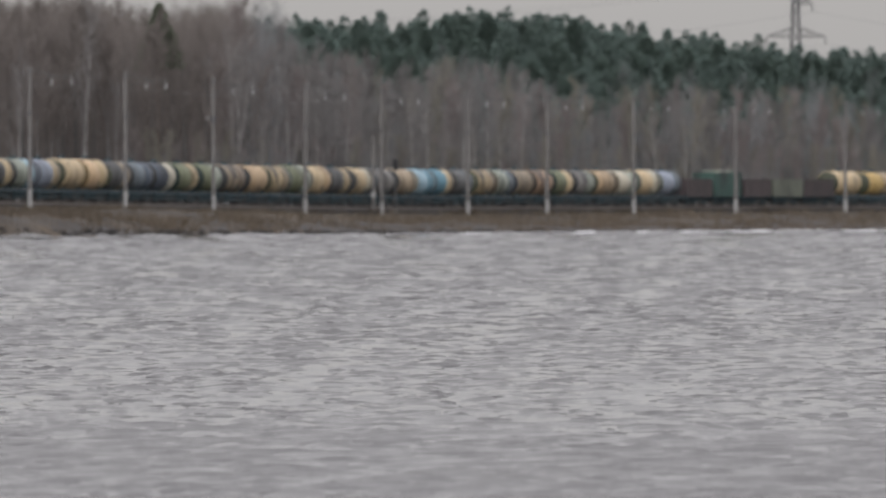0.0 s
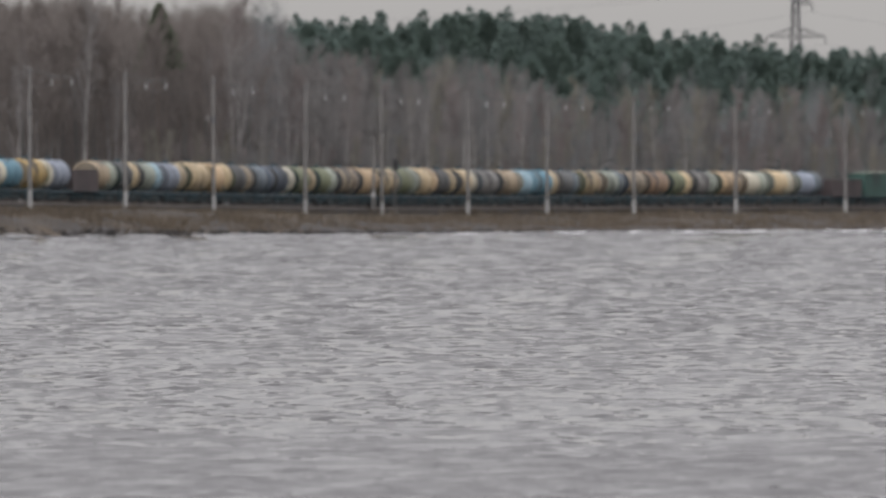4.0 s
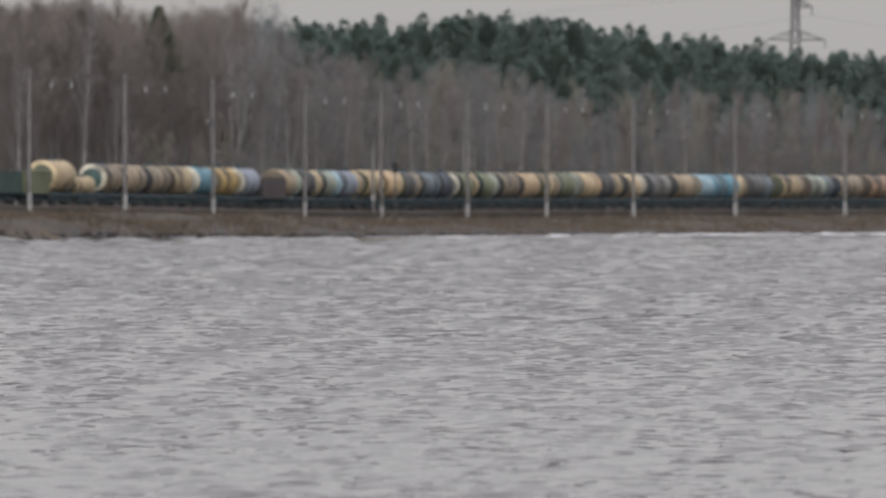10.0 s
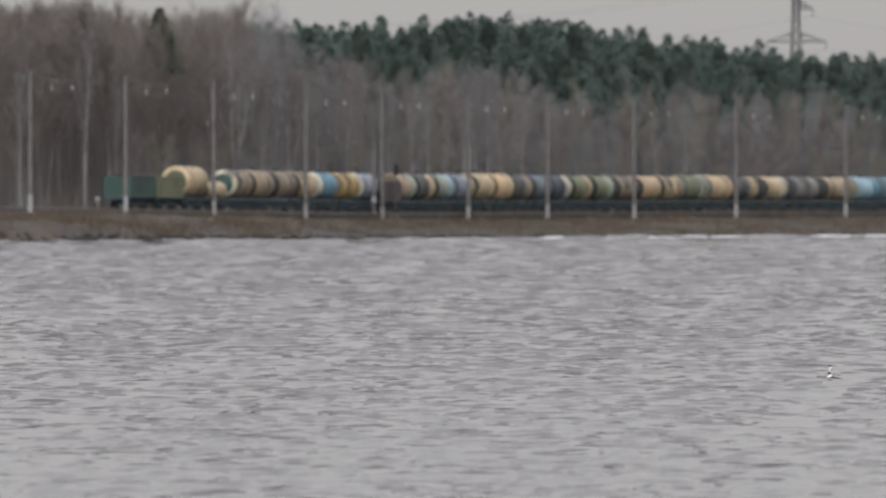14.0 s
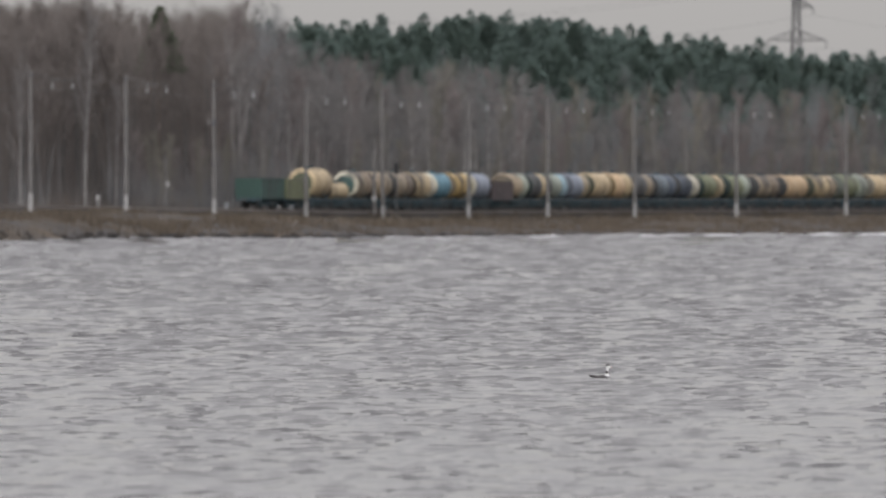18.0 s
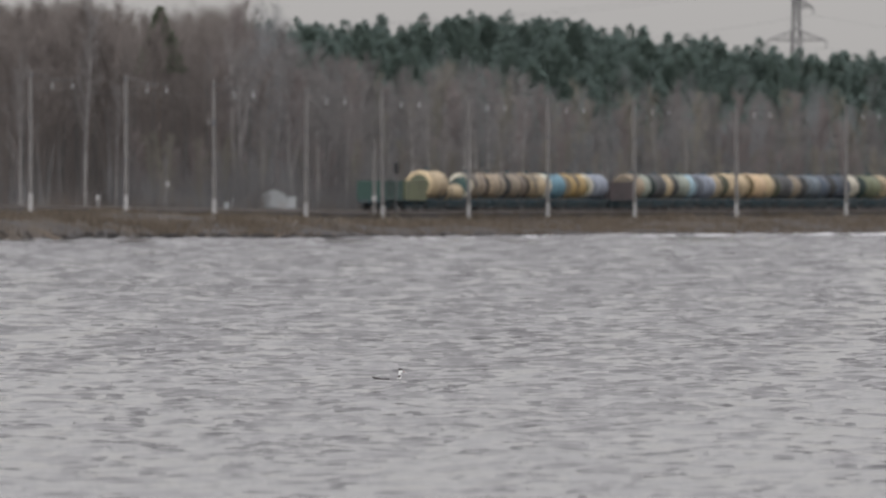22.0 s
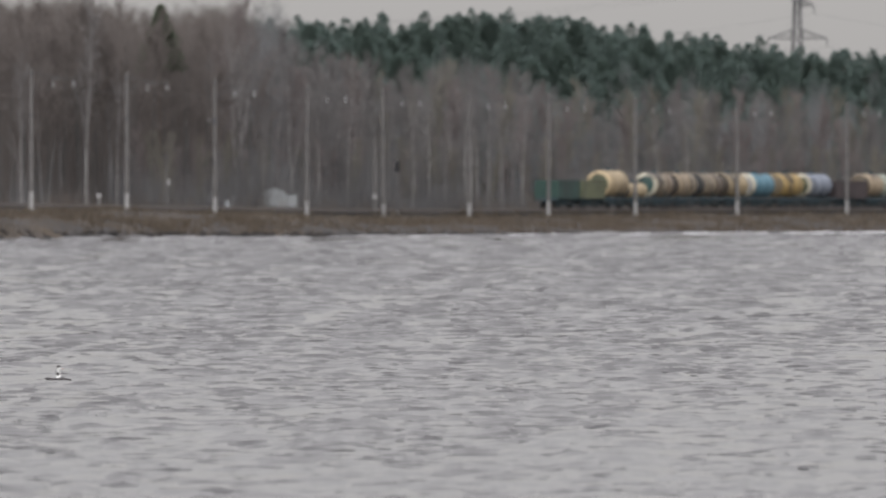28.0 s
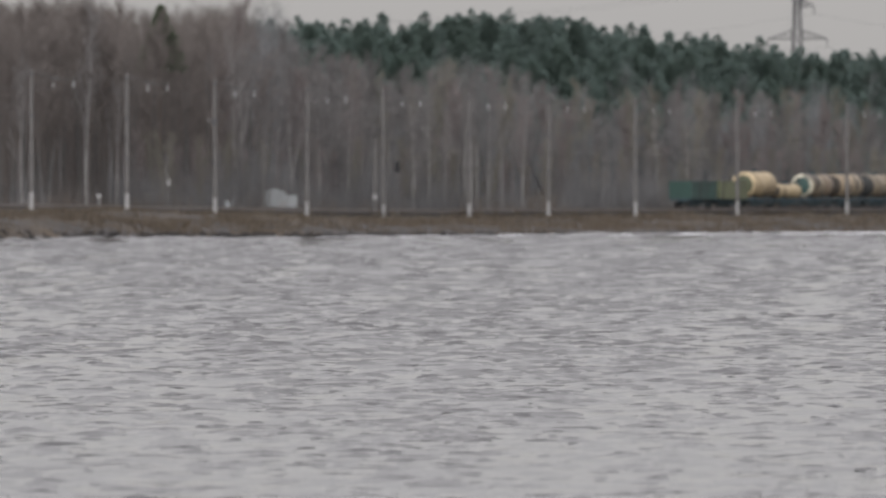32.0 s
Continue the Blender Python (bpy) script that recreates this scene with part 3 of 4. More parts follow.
def woods():
    rng = random.Random(21)
    tones = (M_TWIG, M_TWIG_RED, M_TWIG_TAN, M_TWIG, M_TWIG_RED, M_TWIG)
    words = {M_TWIG: "grey-brown", M_TWIG_RED: "reddish-brown", M_TWIG_TAN: "tan"}
    kinds = [bare_tree(100 + i, 20.0, M_BARK, f"leafless {words[w]} tree at the edge of the wood", twig=w) for i, w in enumerate(tones)]
    dusky = [bare_tree(140 + i, 20.0, M_BARK, "tall leafless tree, its brown twigs dimmed for the left side", twig=M_TWIG_DIM) for i in range(4)]
    white = [bare_tree(200, 20.0, M_BIRCH, "leafless birch with a pale trunk", twigs=900), bare_tree(203, 20.0, M_BIRCH, "leafless birch with a pale slender trunk", twigs=900),
             bare_tree(206, 20.0, M_BIRCH, "leafless birch with a pale forked trunk", fork=0.5, twigs=600)]
    used = set()

    def plant(src, x, y, z, hgt, turn):
        m = Matrix.Translation((x, y, z)) @ Matrix.Rotation(turn, 4, "Z") @ Matrix.Scale(hgt / 20.0, 4)
        if src.name not in used:
            used.add(src.name)
            src.matrix_basis = m
            return src
        ob = copy_thing(src, Matrix.Translation((x, y, z)) @ Matrix.Rotation(turn, 4, "Z"))
        ob.scale = (hgt / 20.0,) * 3
        return ob

    # pale birches that stand out: bearing, distance from the track, height, kind
    for col, p, hgt, k in ((36, 9, 16, 1), (150, 16, 23, 0), (204, 8.5, 15, 1), (415, 14, 21, 2), (424, 15, 20, 0), (465, 9, 12, 1), (514, 18, 18, 2), (612, 15, 18, 0),
                           (728, 13, 17, 1), (757, 14, 17, 0), (785, 10, 12, 1), (822, 14, 17.5, 1), (832, 12, 18, 0), (842, 15, 18, 0), (862, 13, 17, 0), (886, 14, 14, 1),
                           (922, 13, 17, 0), (1067, 9, 12, 1), (1075, 18, 14, 0), (1215, 15, 15, 1), (1160, 17, 13, 1), (560, 14, 17, 1)):
        x, y, z = bearing_spot(col, (7.6 if col > 450 else 11.0) + (p - 8) * 0.2)
        plant(white[k], x, y, z, hgt, 0.0 if k == 2 else rng.uniform(0, 6.28))
    for x, y, z, p in scatter(rng, 255, 12.5, 40, 1.9):
        c = column_of(x, y)
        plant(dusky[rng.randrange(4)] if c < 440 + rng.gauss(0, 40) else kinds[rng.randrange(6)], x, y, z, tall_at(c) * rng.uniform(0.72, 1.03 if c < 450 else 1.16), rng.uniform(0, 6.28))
    for col, p, hgt, k in ((1385, 14, 14.5, 0), (1402, 16, 15.5, 2), (1418, 15, 14.0, 3), (1440, 17, 15.0, 1), (990, 15, 14.5, 4), (1120, 16, 15.0, 2)):
        x, y, z = bearing_spot(col, p)
        plant(kinds[k], x, y, z, hgt, rng.uniform(0, 6.28))
    pines = [pine_tree(300 + i, 20.0, (0.42, 0.5, 0.36, 0.46, 0.4)[i], (3.0, 2.6, 3.4, 2.3, 3.2)[i], "tall dark green pine above the bare wood") for i in range(5)]
    for x, y, z, p in scatter(rng, 380, 42, 84, 1.8):
        c = column_of(x, y)
        if c > 455:
            plant(pines[rng.randrange(5)], x, y, z, pine_tall(c) * rng.uniform(0.92, 1.06) * rising(p, 42, 74), rng.uniform(0, 6.28))
    for x, y, z, p in scatter(rng, 300, 36, 80, 2.0):
        c = column_of(x, y)
        if 440 < c < 800:
            plant(pines[rng.randrange(5)], x, y, z, pine_tall(c) * rng.uniform(0.88, 1.0) * rising(p, 36, 62), rng.uniform(0, 6.28))
    # smaller, bushier trees along the edge of the wood
    bushes = [bare_tree(160 + i, 20.0, M_BARK, f"small bushy willow with {words[w]} twigs", twigs=3000, twig=w, name="willow_tree", low=0.08)
              for i, w in enumerate((M_TWIG_TAN, M_TWIG_RED, M_TWIG_TAN, M_TWIG))]
    for x, y, z, p in scatter(rng, 190, 8.6, 13.0, 1.5):
        c = column_of(x, y)
        if c > 215:
            plant(bushes[rng.randrange(4)], x, y, z, rng.uniform(5.5, 9.5), rng.uniform(0, 6.28))
    # slender pale stems in the front row
    for x, y, z, p in scatter(rng, 40, 10.0, 16, 3.5):
        if not 470 < column_of(x, y) < 960:
            continue
        plant(white[rng.randrange(2)], x, y, z, tall_at(column_of(x, y)) * rng.uniform(0.7, 0.98), rng.uniform(0, 6.28))
    spruce = pine_tree(340, 20.0, 0.7, 2.7, "dark spruce among bare birches", "spruce_tree", True, M_SPRUCE)
    x, y, z = bearing_spot(282, 21)
    plant(spruce, x, y, z, 24.0, 0)


def far_woods():
    """The rest of the wood, too deep to tell its trees apart: bare trees, then evergreens behind."""
    rng = random.Random(77)
    twigs, dimmed_twigs = ([], []), ([], [])
    sv, sf = [], []
    for x, y, z, p in scatter(rng, 520, 16, 110, 1.5) + [q for q in scatter(rng, 1100, 14, 70, 1.1) if column_of(q[0], q[1]) < 500]:
        c = column_of(x, y)
        hgt = tall_at(c) * (rng.uniform(0.84, 1.02) if c < 460 else rng.uniform(0.66, 1.22) ** 1.1)
        count = 640
        if c > 520:
            hgt *= 0.9
            if rng.random() < 0.3:
                hgt, count = hgt * rng.uniform(1.1, 1.25), 400
        i = len(sv)
        r = 0.0075 * hgt
        lx, ly = rng.gauss(0, 0.6), rng.gauss(0, 0.6)
        for k in range(4):
            a = k * math.pi / 2
            sv.append((x + r * math.cos(a), y + r * math.sin(a), z - 0.3))
        sv.append((x + lx, y + ly, z + hgt))
        sf += [(i + k, i + (k + 1) % 4, i + 4) for k in range(4)]
        for k in range(count):
            u = rng.uniform(0.12, 1.0)
            wide = hgt * 0.13 * math.sin(math.pi * min(1, u * 0.9 + 0.1)) ** 0.6
            a = rng.uniform(0, 6.28)
            rr = wide * math.sqrt(rng.random())
            at = Vector((x + lx * u + rr * math.cos(a), y + ly * u + rr * math.sin(a), z + hgt * u))
            way = Vector((math.cos(a) * 0.4 + rng.gauss(0, 0.3), math.sin(a) * 0.4 + rng.gauss(0, 0.3), rng.uniform(0.6, 2.0))).normalized()
            # trees on the left get the twig colour with dimness painted in
            slivers(dimmed_twigs if c < 440 else twigs, at, way, rng, rng.uniform(0.8, 2.3), rng.uniform(0.009, 0.022))
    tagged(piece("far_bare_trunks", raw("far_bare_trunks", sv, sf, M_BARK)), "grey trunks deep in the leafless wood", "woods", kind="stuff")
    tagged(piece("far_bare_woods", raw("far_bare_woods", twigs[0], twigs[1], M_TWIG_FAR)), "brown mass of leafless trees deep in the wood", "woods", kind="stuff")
    tagged(piece("far_dark_woods", raw("far_dark_woods", dimmed_twigs[0], dimmed_twigs[1], M_TWIG_DIM)), "brown mass of tall leafless trees dimmed for the left side", "woods", kind="stuff")
    v, f = [], []
    for x, y, z, p in scatter(rng, 520, 60, 150, 1.8):
        if column_of(x, y) > 430:
            pine_crown(v, f, (x, y, z), pine_tall(column_of(x, y)) * rng.uniform(0.86, 1.02), 0.25, rng.uniform(2.4, 3.3), rng, 450, 0.55)
    for x, y, z, p in scatter(rng, 620, 40, 80, 1.4):
        c = column_of(x, y)
        if c > 450:
            pine_crown(v, f, (x, y, z), pine_tall(c) * rng.uniform(0.84, 0.98) * rising(p, 38, 72), 0.3, rng.uniform(2.0, 2.9), rng, 230, 0.58)
    tagged(piece("far_evergreens", raw("far_evergreens", v, f, M_PINE_FAR)), "dark green pine wood on the rise behind", "woods", kind="stuff")


# ---- railway furniture ----
POLES = ((53, 1511, 369, 124), (222, 1556, 371, 132), (378, 1601, 378, 142), (540, 1647, 384, 153), (676, 1692, 389, 160), (828, 1737, 386, 166),
         (968, 1783, 382, 172), (1122, 1828, 382, 176), (1302, 1873, 381, 181), (1496, 1918, 380, 184), (1700, 1960, 379, 188), (-110, 1466, 366, 117))


def pole_ends(row):
    c, d, low, high = row
    return (c - 784) / FOCAL * d, d, EYE + (354 - low) / FOCAL * d, EYE + (354 - high) / FOCAL * d


def catenary_poles():
    rng = random.Random(9)
    H = 14.2
    root = thing("catenary_pole", "tall round concrete mast with a white painted foot", "mast", "masts along the railway")
    bm = bmesh.new()
    tube(bm, (0, 0, 1.55), (0, 0, H), 0.225, 0.165, 14)
    part("shaft", bm, M_CONCRETE, root)
    bm = bmesh.new()
    tube(bm, (0, 0, -0.6), (0, 0, 1.55), 0.27, 0.235, 14)
    part("painted_foot", bm, M_WHITE, root, "white painted foot")
    for z in (5.2, 9.4, H - 0.5):
        bm = bmesh.new()
        tube(bm, (0, 0, z - 0.09), (0, 0, z + 0.09), 0.245, 0.245, 14)
        part("clamp", bm, M_STEEL, root)
    bm = bmesh.new()
    tube(bm, (0.1, 0, H - 0.35), (3.0, 0, H - 1.05), 0.05, 0.05, 6)
    tube(bm, (0.1, 0, H - 1.7), (1.7, 0, H - 1.15), 0.04, 0.04, 6)
    part("bracket", bm, M_GALV, root)
    bm = bmesh.new()
    tube(bm, (1.9, 0, H - 1.06), (4.45, 0, H - 1.06), 0.055, 0.055, 6)
    part("crossbar", bm, M_GALV, root)
    bm = bmesh.new()
    for k in range(3):
        tube(bm, (0, 0, -0.36 - 0.16 * k), (0, 0, -0.44 - 0.16 * k), 0.16, 0.11, 10)
    tube(bm, (0, 0, 0.06), (0, 0, -0.85), 0.02, 0.02, 6)
    ins = mesh_of("insulator", bm, M_GLASS)
    for x in (2.25, 4.35):
        piece("insulator", ins, root, Matrix.Translation((x, 0, H - 1.1)), "pale glass insulator string")
    first = True
    hooks = []
    for row in POLES:
        x, y, z0, z1 = pole_ends(row)
        ob = root if first else copy_thing(root, Matrix())
        first = False
        m = Matrix.Translation((x, y, z0)) @ Matrix.Rotation(radians(rng.uniform(-0.4, 0.4)), 4, "Y")
        ob.matrix_basis = m
        ob.scale = (1, 1, (z1 - z0) / H)
        hooks.append([(x + dx, y, z0 + (H - 1.95) * (z1 - z0) / H) for dx in (2.25, 4.35)])
        if row[0] == 378:
            bm = bmesh.new()
            tube(bm, (-0.15, 0, 9.9), (-0.6, 0, 9.7), 0.05, 0.05, 6)
            tube(bm, (0, 0, 9.45), (0, 0, 10.0), 0.3, 0.3, 12)
            switch = part("switch_bracket", bm, M_STEEL, ob, "dark steel switch bracket")
            bm = bmesh.new()
            tube(bm, (-0.6, 0, 9.65), (-0.6, 0, 9.9), 0.11, 0.09, 10)
            part("insulator", bm, M_WHITE, switch, "pale insulator")
    hooks = [hooks[-1]] + hooks[:-1]
    for k in range(2):
        bm = bmesh.new()
        for a, b in zip(hooks, hooks[1:]):
            prev = None
            for i in range(9):
                u = i / 8
                p = Vector(a[k]).lerp(Vector(b[k]), u) - Vector((0, 0, 3.2 * u * (1 - u) * 0.35))
                if prev is not None:
                    tube(bm, prev, p, 0.008, 0.008, 4, caps=False)
                prev = p
        tagged(part("feeder_wire", bm, M_STEEL, None), "thin sagging feeder wire between the masts", "wire", "wires along the railway")


def at_column(c, d, low):
    return (c - 784) / FOCAL * d, d, EYE + (354 - low) / FOCAL * d


def signal_and_posts():
    # colour-light signal beside the track
    x, y, z = at_column(700, 1700, 383)
    root = thing("railway_signal", "dark signal head on a thin grey post", "signal", m=Matrix.Translation((x, y, z)))
    bm = bmesh.new()
    tube(bm, (0, 0, -0.3), (0, 0, 5.0), 0.085, 0.075, 8)
    part("post", bm, M_GALV, root)
    bm = bmesh.new()
    box(bm, 0, 0, 5.65, 0.62, 0.3, 1.35, 0.12)
    part("signal_head", bm, M_BLACK, root, "black signal backboard")
    for k in range(3):
        bm = bmesh.new()
        tube(bm, (0, -0.15, 5.25 + 0.4 * k), (0, -0.42, 5.22 + 0.4 * k), 0.12, 0.13, 10)
        part("hood", bm, M_BLACK, root)
    bm = bmesh.new()
    box(bm, 0, 0, 0.15, 0.5, 0.5, 0.4, 0.04)
    part("footing", bm, M_CONCRETE, root)
    # shorter second mast by the main one
    x, y, z = at_column(661, 1686, 368)
    root = thing("short_mast", "short pale concrete mast with a white box", "mast", m=Matrix.Translation((x, y, z)))
    bm = bmesh.new()
    tube(bm, (0, 0, -0.6), (0, 0, 7.9), 0.2, 0.15, 10)
    part("shaft", bm, M_CONCRETE, root)
    bm = bmesh.new()
    box(bm, -0.02, -0.26, 1.1, 0.5, 0.3, 0.62, 0.04)
    part("junction_box", bm, M_WHITE, root, "white junction box")
    # post with a bright white box
    x, y, z = bearing_spot(292, 5)
    z = float(rail_z(y)) - 0.5
    root = thing("telephone_post", "grey post with a bright white call box", "post", m=Matrix.Translation((x, y, z)))
    bm = bmesh.new()
    tube(bm, (0, 0, -0.4), (0, 0, 6.4), 0.13, 0.1, 8)
    part("post", bm, M_CONCRETE, root)
    bm = bmesh.new()
    box(bm, 0.24, -0.2, 3.2, 0.4, 0.28, 0.62, 0.05)
    part("call_box", bm, M_WHITE, root, "white call box")
    # kilometre post
    x, y, z = bearing_spot(172, 3.4)
    z = float(rail_z(y)) - 0.4
    root = thing("marker_post", "small white marker post beside the track", "post", m=Matrix.Translation((x, y, z)))
    bm = bmesh.new()
    tube(bm, (0, 0, -0.3), (0, 0, 1.5), 0.09, 0.09, 8)
    part("post", bm, M_WHITE, root)
    bm = bmesh.new()
    box(bm, 0, -0.1, 1.45, 0.5, 0.05, 0.45, 0.015)
    part("plate", bm, M_WHITE, root)
    # relay cabinet
    x, y, z = bearing_spot(400, 4.2)
    z = float(rail_z(y)) - 0.6
    root = thing("relay_cabinet", "pale grey relay cabinet on short legs", "cabinet", m=Matrix.Translation((x, y, z)))
    bm = bmesh.new()
    box(bm, 0, 0, 0.85, 0.55, 0.5, 0.95, 0.03)
    part("body", bm, M_SHED, root)
    bm = bmesh.new()
    box(bm, 0, -0.02, 1.36, 0.66, 0.62, 0.09, 0.02)
    part("cap", bm, M_SHED, root)
    for dx in (-0.2, 0.2):
        bm = bmesh.new()
        box(bm, dx, 0, 0.15, 0.12, 0.4, 0.6)
        part("leg", bm, M_STEEL, root)
    bm = bmesh.new()
    tube(bm, (0.45, 0, -0.3), (0.66, 0, 1.9), 0.05, 0.04, 6)
    part("stake", bm, M_SHED, root)


def shed():
    x, y, z = bearing_spot(491, 6.2)
    z = EYE + (354 - 371) / FOCAL * y
    root = thing("trackside_shed", "small grey sheet-metal hut with a low pitched roof", "shed", m=Matrix.Translation((x, y, z)))
    W, D, H = 2.7, 2.2, 1.75
    for nm, cx, cy, sx, sy in (("wall", -0.55, -D / 2, W, 0.08), ("wall", -0.55, D / 2, W, 0.08), ("wall", -0.55 - W / 2 + 0.04, 0, 0.08, D - 0.08), ("wall", -0.55 + W / 2 - 0.04, 0, 0.08, D - 0.08)):
        bm = bmesh.new()
        box(bm, cx, cy, H / 2 + 0.12, sx, sy, H, 0.01)
        part(nm, bm, M_SHED, root)
    bm = bmesh.new()
    g = [(-0.55 - W / 2 - 0.12, H + 0.1), (-0.75, H + 0.62), (-0.35, H + 0.62), (-0.55 + W / 2 + 0.12, H + 0.1)]
    vs = [[bm.verts.new((a, s * (D / 2 + 0.15), b + dz)) for a, b in g for dz in (0, 0.07)] for s in (-1, 1)]
    for i in range(0, 6, 2):
        bm.faces.new((vs[0][i], vs[0][i + 2], vs[1][i + 2], vs[1][i]))
        bm.faces.new((vs[0][i + 1], vs[1][i + 1], vs[1][i + 3], vs[0][i + 3]))
        bm.faces.new((vs[0][i], vs[0][i + 1], vs[0][i + 3], vs[0][i + 2]))
        bm.faces.new((vs[1][i], vs[1][i + 2], vs[1][i + 3], vs[1][i + 1]))
    part("roof", bm, M_STEEL, root, "dark sheet-metal roof")
    bm = bmesh.new()
    vs = [bm.verts.new(c) for c in ((-0.55 - W / 2, -D / 2 - 0.03, H + 0.1), (-0.75, -D / 2 - 0.03, H + 0.6), (-0.35, -D / 2 - 0.03, H + 0.6), (-0.55 + W / 2, -D / 2 - 0.03, H + 0.1))]
    bm.faces.new(vs)
    part("gable", bm, M_SHED, root)
    bm = bmesh.new()
    box(bm, 1.45, 0, 0.85, 1.25, 1.6, 1.45, 0.03)
    annex = part("annex", bm, M_SHED, root, "lower side cabinet")
    bm = bmesh.new()
    box(bm, 1.47, -0.05, 1.62, 1.4, 1.8, 0.1, 0.02)
    part("roof", bm, M_STEEL, annex)
    bm = bmesh.new()
    box(bm, -0.7, -D / 2 - 0.07, 0.95, 0.8, 0.05, 1.5, 0.01)
    part("door", bm, M_SHED, root)
    bm = bmesh.new()
    box(bm, 0, 0, 0.0, 4.3, 2.4, 0.3)
    part("plinth", bm, M_STEEL, root, "dark plinth")


def power_tower():
    d = 2350.0
    s = FOCAL / d
    x = (1408 - 784) / s
    z0 = 3.5
    root = thing("power_pylon", "grey steel lattice pylon with three crossarms above the pines", "pylon", m=Matrix.Translation((x, d, z0)))
    top = 42.0
    w = lambda z: 2.3 - 1.6 * min(1.0, z / 26) - 0.05 * max(0.0, min(z, 33.0) - 26)
    for sx in (-1, 1):
        for sy in (-1, 1):
            bm = bmesh.new()
            for a, b in ((0, 14), (14, 27), (27, top)):
                tube(bm, (sx * w(a), sy * w(a), a), (sx * w(b), sy * w(b), b), 0.14, 0.13, 5)
            part("leg", bm, M_PYLON, root)
    zs = [0, 5, 9.5, 13.5, 17, 20, 22.5, 25, 27, 29, 31, 33, 35, 37, 39, 41]
    for a, b in zip(zs, zs[1:]):
        bm = bmesh.new()
        for s1 in (-1, 1):
            tube(bm, (-w(a), s1 * w(a), a), (w(b), s1 * w(b), b), 0.1, 0.1, 4)
            tube(bm, (w(a), s1 * w(a), a), (-w(b), s1 * w(b), b), 0.1, 0.1, 4)
            tube(bm, (s1 * w(a), -w(a), a), (s1 * w(b), w(b), b), 0.1, 0.1, 4)
            tube(bm, (s1 * w(b), -w(b), b), (s1 * w(b), w(b), b), 0.07, 0.07, 4)
            tube(bm, (-w(b), s1 * w(b), b), (w(b), s1 * w(b), b), 0.07, 0.07, 4)
        part("bracing", bm, M_PYLON, root)
    zl = EYE + (354 - 71) / s - z0
    zu = EYE + (354 - 13) / s - z0
    for z, ends in ((zl, (-4.7, 4.8)), (zu, (2.7,)), (zu + 5.5, (-3.0, 2.6))):
        for e in ends:
            bm = bmesh.new()
            sg = 1 if e > 0 else -1
            for sy in (-1, 1):
                tube(bm, (sg * 0.5, sy * 0.5, z + 1.5), (e, 0, z), 0.1, 0.07, 4)
                tube(bm, (sg * 0.5, sy * 0.5, z - 0.1), (e, 0, z), 0.1, 0.07, 4)
            for k in range(1, 5):
                u = k / 5
                tube(bm, (sg * 0.5 + (e - sg * 0.5) * u, 0.5 * (1 - u), z - 0.1), (sg * 0.5 + (e - sg * 0.5) * (u - 0.1), 0.5 * (1 - u), z + 1.5 * (1 - u)), 0.07, 0.07, 4)
                tube(bm, (sg * 0.5 + (e - sg * 0.5) * u, -0.5 * (1 - u), z - 0.1), (sg * 0.5 + (e - sg * 0.5) * (u - 0.1), -0.5 * (1 - u), z + 1.5 * (1 - u)), 0.07, 0.07, 4)
            part("crossarm", bm, M_PYLON, root)
            bm = bmesh.new()
            tube(bm, (e, 0, z), (e, 0, z - 1.3), 0.09, 0.09, 6)
            part("insulator", bm, M_GALV, root)
            bm = bmesh.new()
            for far in (1, -1):
                prev = None
                for i in range(11):
                    u = i / 10
                    p = Vector((x + e + far * 150 * u, d + far * 95 * u, z0 + z - 1.3 - 26 * u * (1.25 - u) * 0.8))
                    if prev is not None:
                        tube(bm, prev, p, 0.014, 0.014, 4, caps=False)
                    prev = p
            tagged(part("power_line", bm, M_STEEL, None), "thin sagging power line from the pylon", "wire", "power lines")


# ---- the train ----
CREAM, PALE, PEACH, TAN = (0.62, 0.485, 0.295), (0.60, 0.56, 0.44), (0.62, 0.45, 0.27), (0.42, 0.33, 0.22)
OCHRE, BROWN, RUST, GREY = (0.50, 0.35, 0.13), (0.25, 0.195, 0.14), (0.42, 0.28, 0.18), (0.27, 0.26, 0.245)
DARK, NAVY, SLATE, BLUE = (0.12, 0.125, 0.125), (0.10, 0.13, 0.175), (0.15, 0.185, 0.21), (0.13, 0.29, 0.37)
SKYBLUE, MINT, GREEN, OLIVE = (0.34, 0.50, 0.58), (0.36, 0.40, 0.33), (0.04, 0.095, 0.08), (0.19, 0.21, 0.12)
WHITE, TEAL, MAROON, DUSTBLUE = (0.70, 0.71, 0.70), (0.09, 0.20, 0.18), (0.078, 0.06, 0.062), (0.30, 0.34, 0.41)
SAND, MOSS, DRAB = (0.52, 0.41, 0.245), (0.15, 0.165, 0.13), (0.33, 0.27, 0.19)

